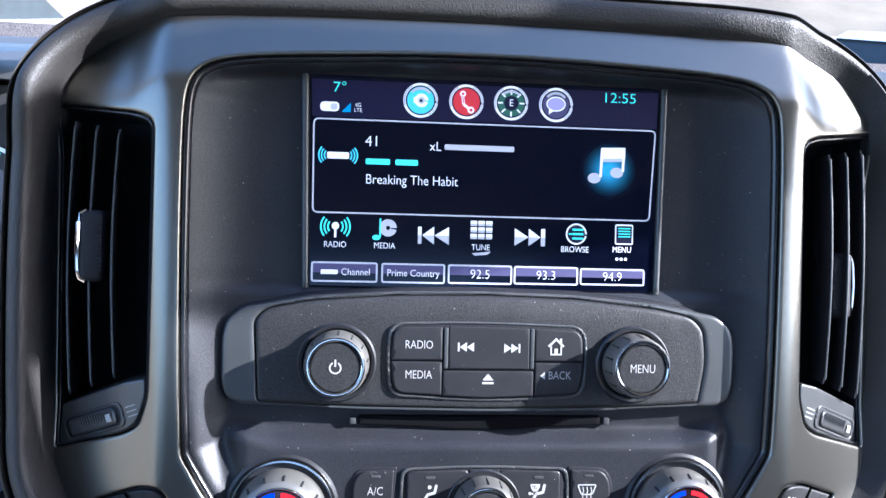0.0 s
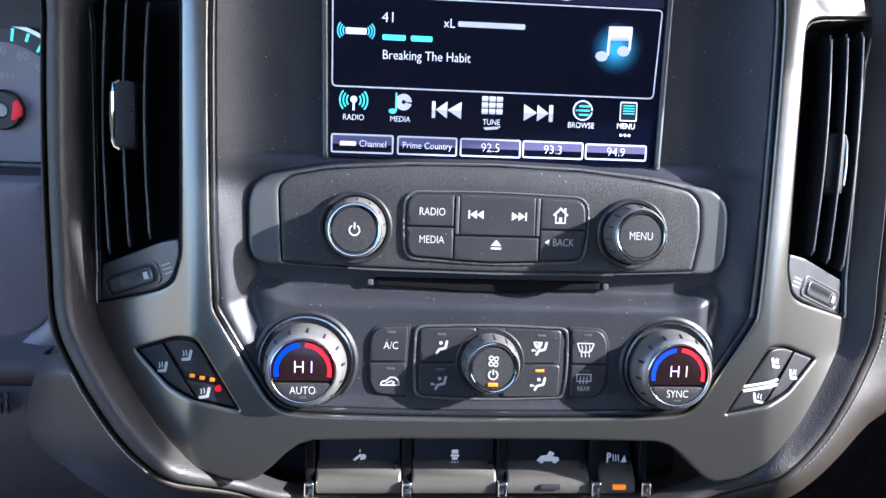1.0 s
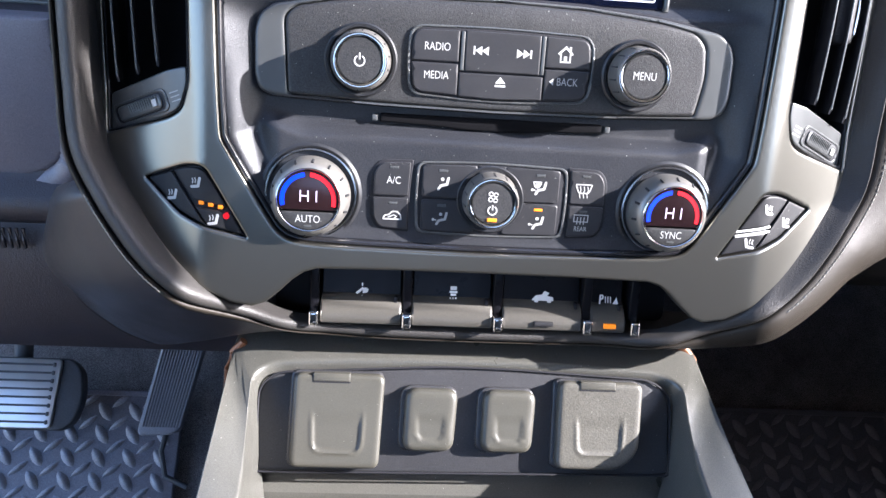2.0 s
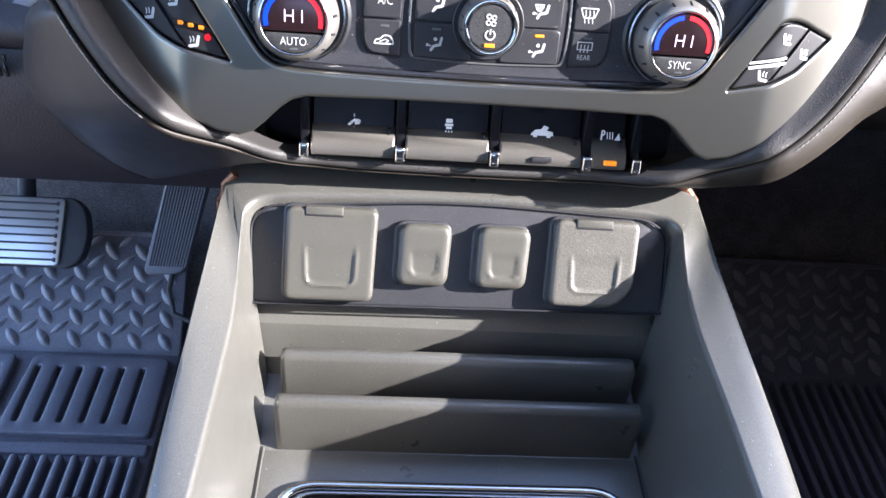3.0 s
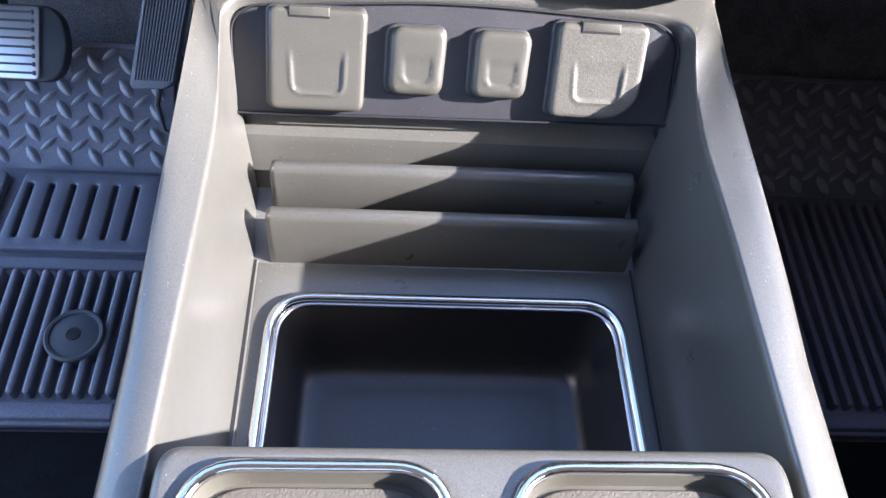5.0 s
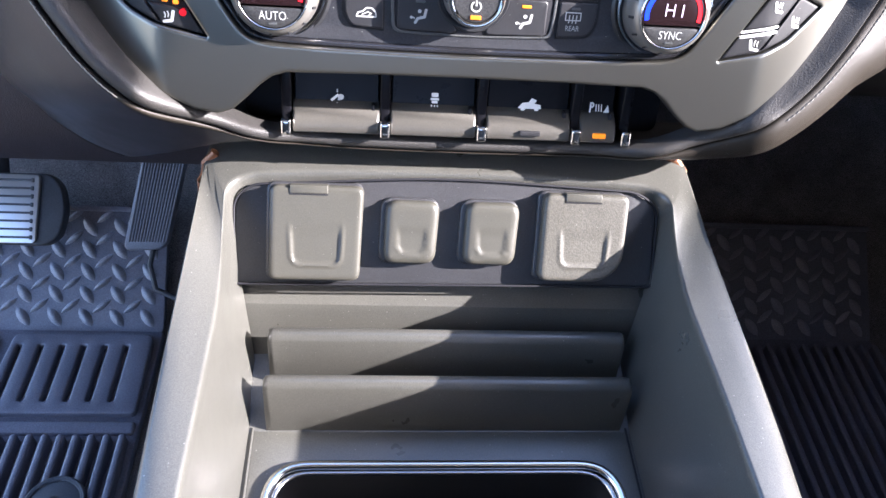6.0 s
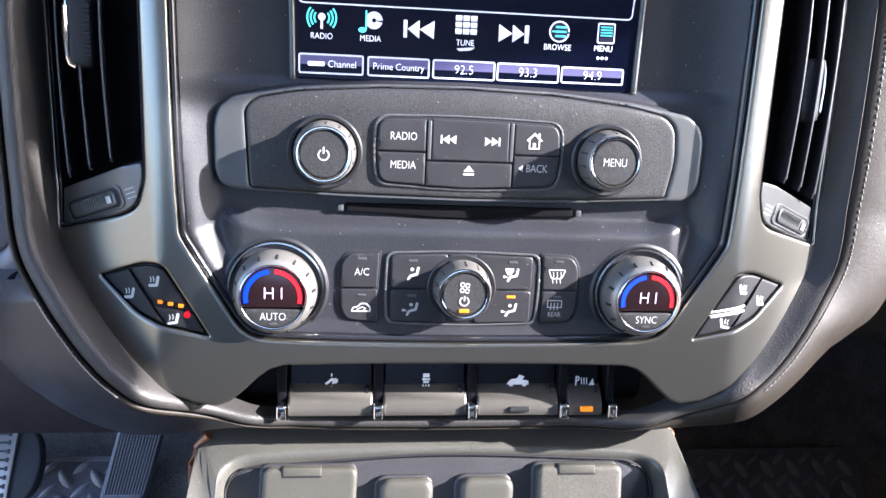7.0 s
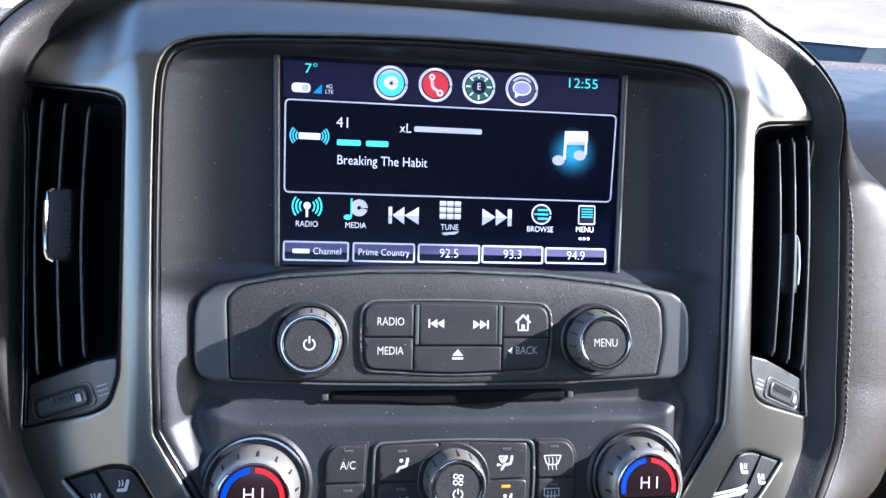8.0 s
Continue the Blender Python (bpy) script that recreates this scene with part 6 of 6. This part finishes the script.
part("arm_plate", bar(plane_map((-0.505, 0.395, 0.40), 60), -12, 10, -50, 60, -4, 6, 3, 2), STEEL, brake, "metal arm plate")
GAS = plane_map((-0.302, 0.2925, 0.2625), 45)
gas = thing("accelerator_pedal", "black ribbed rubber accelerator pedal", "pedal", (-0.302, 0.29, 0.2))
part("pad", plate(GAS, rounded([(-45, -72, 12), (6, -68, 14), (40, 104, 6), (-12, 106, 6)], 8), w=0, edge=3, depth=12, rim=6), PEDAL_RUBBER, gas, "black rubber pad")
for j in range(14):
    x = -27.0 + j * 3.5
    lean = 0.165 + 0.035 * (j / 13)
    pts = [GAS(x + lean * v, v, 1.2) for v in (-60, -30, 0, 60, 100)]
    part("rib", tube(pts, 0.0013, 6), PEDAL_RUBBER, gas)
part("arm", tube([(-0.29, 0.36, 0.33), (-0.30, 0.44, 0.42), (-0.31, 0.52, 0.5)], 0.012, 10), RUBBER, gas, "black pedal arm")
part("bracket", tube([(-0.312, 0.262, 0.212), (-0.318, 0.24, 0.19), (-0.312, 0.222, 0.165), (-0.285, 0.215, 0.155)], 0.0035, 8), RUBBER, gas, "thin black bracket")

# ---- cab shell ----
door_line = [(-1600, 90), (660, 90), (660, 905), (-250, 1400), (-1600, 1400)]
# Outline and openings of the unseen right wall, cut to shape the sunlight.
pillar_line = [(-1600, 90), (660, 90), (660, 870), (-130, 1212), (-134, 1290), (-142, 1330), (-180, 1445), (-1600, 1445)]
# Added slit that lets sun onto the top of the padded rim.
sun_gap = [(-240, 1440), (-192, 1440), (-151, 1345), (-158, 1338), (-186, 1402), (-205, 1414), (-240, 1411)]
window_r = rounded([(98, 898, 10), (57, 988, 10), (-73, 1093, 10), (-150, 1188, 5), (-180, 1221, 10), (-249, 1291, 5), (-256, 1297, 3), (-260, 1222, 5), (-290, 1170, 5), (-1020, 1170, 30), (-1040, 898, 30)], 30)
# Opening of the unseen left wall, sized to light the driver's side.
window_l = rounded([(600, 115), (600, 800), (60, 1110), (-230, 1385), (-1500, 1385), (-1500, 900), (-800, 860), (-800, 115)], 30)
single("wall_right", plate(side_map(0.80, 1), pillar_line, [window_r, sun_gap], w=3, edge=0.5, depth=6, rim=12), DOOR_TRIM, "unseen dark passenger door and pillar, its openings cut to shape the sunlight", "wall", kind="structure")
single("wall_left", plate(side_map(-0.80, -1), door_line, [window_l], w=20, edge=4, depth=50, rim=60), DOOR_TRIM, "unseen dark driver side pillar, its doorway sized to let in light", "wall", kind="structure")
single("ceiling", plate(plane_map((0, -0.775, 1.40), 90), [(-830, -840), (830, -840), (830, 525), (-830, 525)], w=40, edge=5, depth=55, rim=80), HEADLINER, "light grey cloth headliner", "ceiling", kind="structure")
single("wall_rear", plate(plane_map((0, -1.6, 0.09), 0), [(-830, 0), (830, 0), (830, 1320), (-830, 1320)], [rrect(-420, 420, 960, 1240, 60)], w=0, edge=5, depth=40, rim=80), DOOR_TRIM, "dark rear cab wall with a window opening", "wall", kind="structure")
single("firewall", plate(plane_map((0, 0.655, 0.09), 0), [(-800, 0), (800, 0), (800, 790), (-800, 790)], w=0, edge=2, depth=30, rim=80), DOOR_TRIM, "dark firewall below the windscreen", "wall", kind="structure")

# Added out of view to block window light from the passenger footwell.
single("wall_shade_door", extrude_profile([(-1.55, 0.1), (-1.55, 0.74), (0.6, 0.74), (0.6, 0.1)], 0.57, 0.79), DOOR_TRIM, "unseen plain dark panel that keeps window light off the passenger floor", "wall", kind="structure", sharp=60)
# Seat-high block added out of view to keep bounced light off the mat.
single("wall_shade_seat", extrude_profile([(-0.36, 0.11), (-0.33, 0.52), (-0.35, 0.60), (-0.42, 0.63), (-1.08, 0.60), (-1.28, 1.2), (-1.5, 1.2)], 0.19, 0.565), DOOR_TRIM, "unseen plain dark panel that keeps bounced light out of the passenger footwell", "wall", kind="structure", sharp=60)

# ---- outside ----
single("ground", plate(plane_map((0, 0, -0.75), 90), disc(0, 0, 900000, 64), w=0, edge=0, depth=10, rim=1e6), SNOW, "pale dry ground of the parking lot", "ground", kind="structure")
verts, faces = [], []
n = 72
for i in range(n):
    a = 2 * math.pi * i / n
    h = 9 + 7 * noise.noise(Vector((math.cos(a) * 2.2, math.sin(a) * 2.2, 0.3))) + 3 * noise.noise(Vector((math.cos(a) * 9, math.sin(a) * 9, 4)))
    for r, z in ((70, -0.9), (90, h * 0.45), (120, h * 0.8), (170, h)):
        verts.append((r * math.sin(a), r * math.cos(a), z))
faces = [(i * 4 + j, (i + 1) % n * 4 + j, (i + 1) % n * 4 + j + 1, i * 4 + j + 1) for i in range(n) for j in range(3)]
single("hillside", (verts, faces), HILL, "pale dry hillside beyond the lot", "hill", kind="structure", sharp=80)


def parked_car(x, y, turn, paint, label):
    at = Matrix.Translation((x, y, -0.75)) @ Matrix.Rotation(radians(turn), 4, "Z")
    ob = thing("parked_car", label, "car", (x, y, -0.75), group="parked cars")

    def put(prof, half):
        body = [(p, -half, q) for p, q in prof] + [(p, half, q) for p, q in prof]
        k = len(prof)
        fs = [(i, (i + 1) % k, k + (i + 1) % k, k + i) for i in range(k)] + [tuple(reversed(range(k))), tuple(range(k, 2 * k))]
        return [tuple(at @ Vector(p)) for p in body], fs
    part("body", put([(-2.3, 0.35), (2.3, 0.35), (2.35, 0.62), (2.2, 0.82), (1.2, 0.95), (-1.9, 1.0), (-2.3, 0.9), (-2.36, 0.6)], 0.88), paint, ob, "painted body", sharp=25)
    part("cabin", put([(-1.75, 0.97), (1.15, 0.95), (0.45, 1.38), (0.1, 1.44), (-1.0, 1.44), (-1.4, 1.36)], 0.72), CAR_GLASS, ob, "dark glass cabin", sharp=25)
    part("roof", put([(-1.45, 1.36), (0.5, 1.37), (0.2, 1.46), (-1.0, 1.47)], 0.74), paint, ob, "painted roof", sharp=25)
    for wx in (-1.4, 1.4):
        for wy in (-0.8, 0.8):
            wheel = [tuple(at @ Vector((wx + 0.33 * math.cos(a), wy + s, 0.33 + 0.33 * math.sin(a)))) for s in (-0.1, 0.1) for a in np.arange(20) * math.pi / 10]
            w_ = part("tyre", (wheel, [(i, (i + 1) % 20, 20 + (i + 1) % 20, 20 + i) for i in range(20)] + [tuple(range(20)), tuple(reversed(range(20, 40)))]), RUBBER, ob, "black tyre")
            hub = [tuple(at @ Vector((wx + 0.2 * math.cos(a), wy + (0.11 if wy > 0 else -0.11), 0.33 + 0.2 * math.sin(a)))) for a in np.arange(12) * math.pi / 6]
            part("rim", (hub, [tuple(range(12))]), STEEL, w_, "metal rim")
    for wy in (-0.6, 0.6):
        lamp = [tuple(at @ Vector((-2.37, wy + a, 0.72 + b))) for a, b in ((-0.2, -0.08), (0.2, -0.08), (0.2, 0.08), (-0.2, 0.08))]
        part("tail_lamp", (lamp, [(0, 1, 2, 3)]), LED_RED, ob, "red tail lamp")
    return ob


parked_car(8.6, 11.6, 35, TRUCK_PAINT, "silver parked car on the dry lot")
parked_car(12.4, 12.6, 40, RED_PAINT, "red parked car beside the silver one")
parked_car(-6.4, 13.0, 80, TRUCK_PAINT, "silver parked car on the far side of the lot")
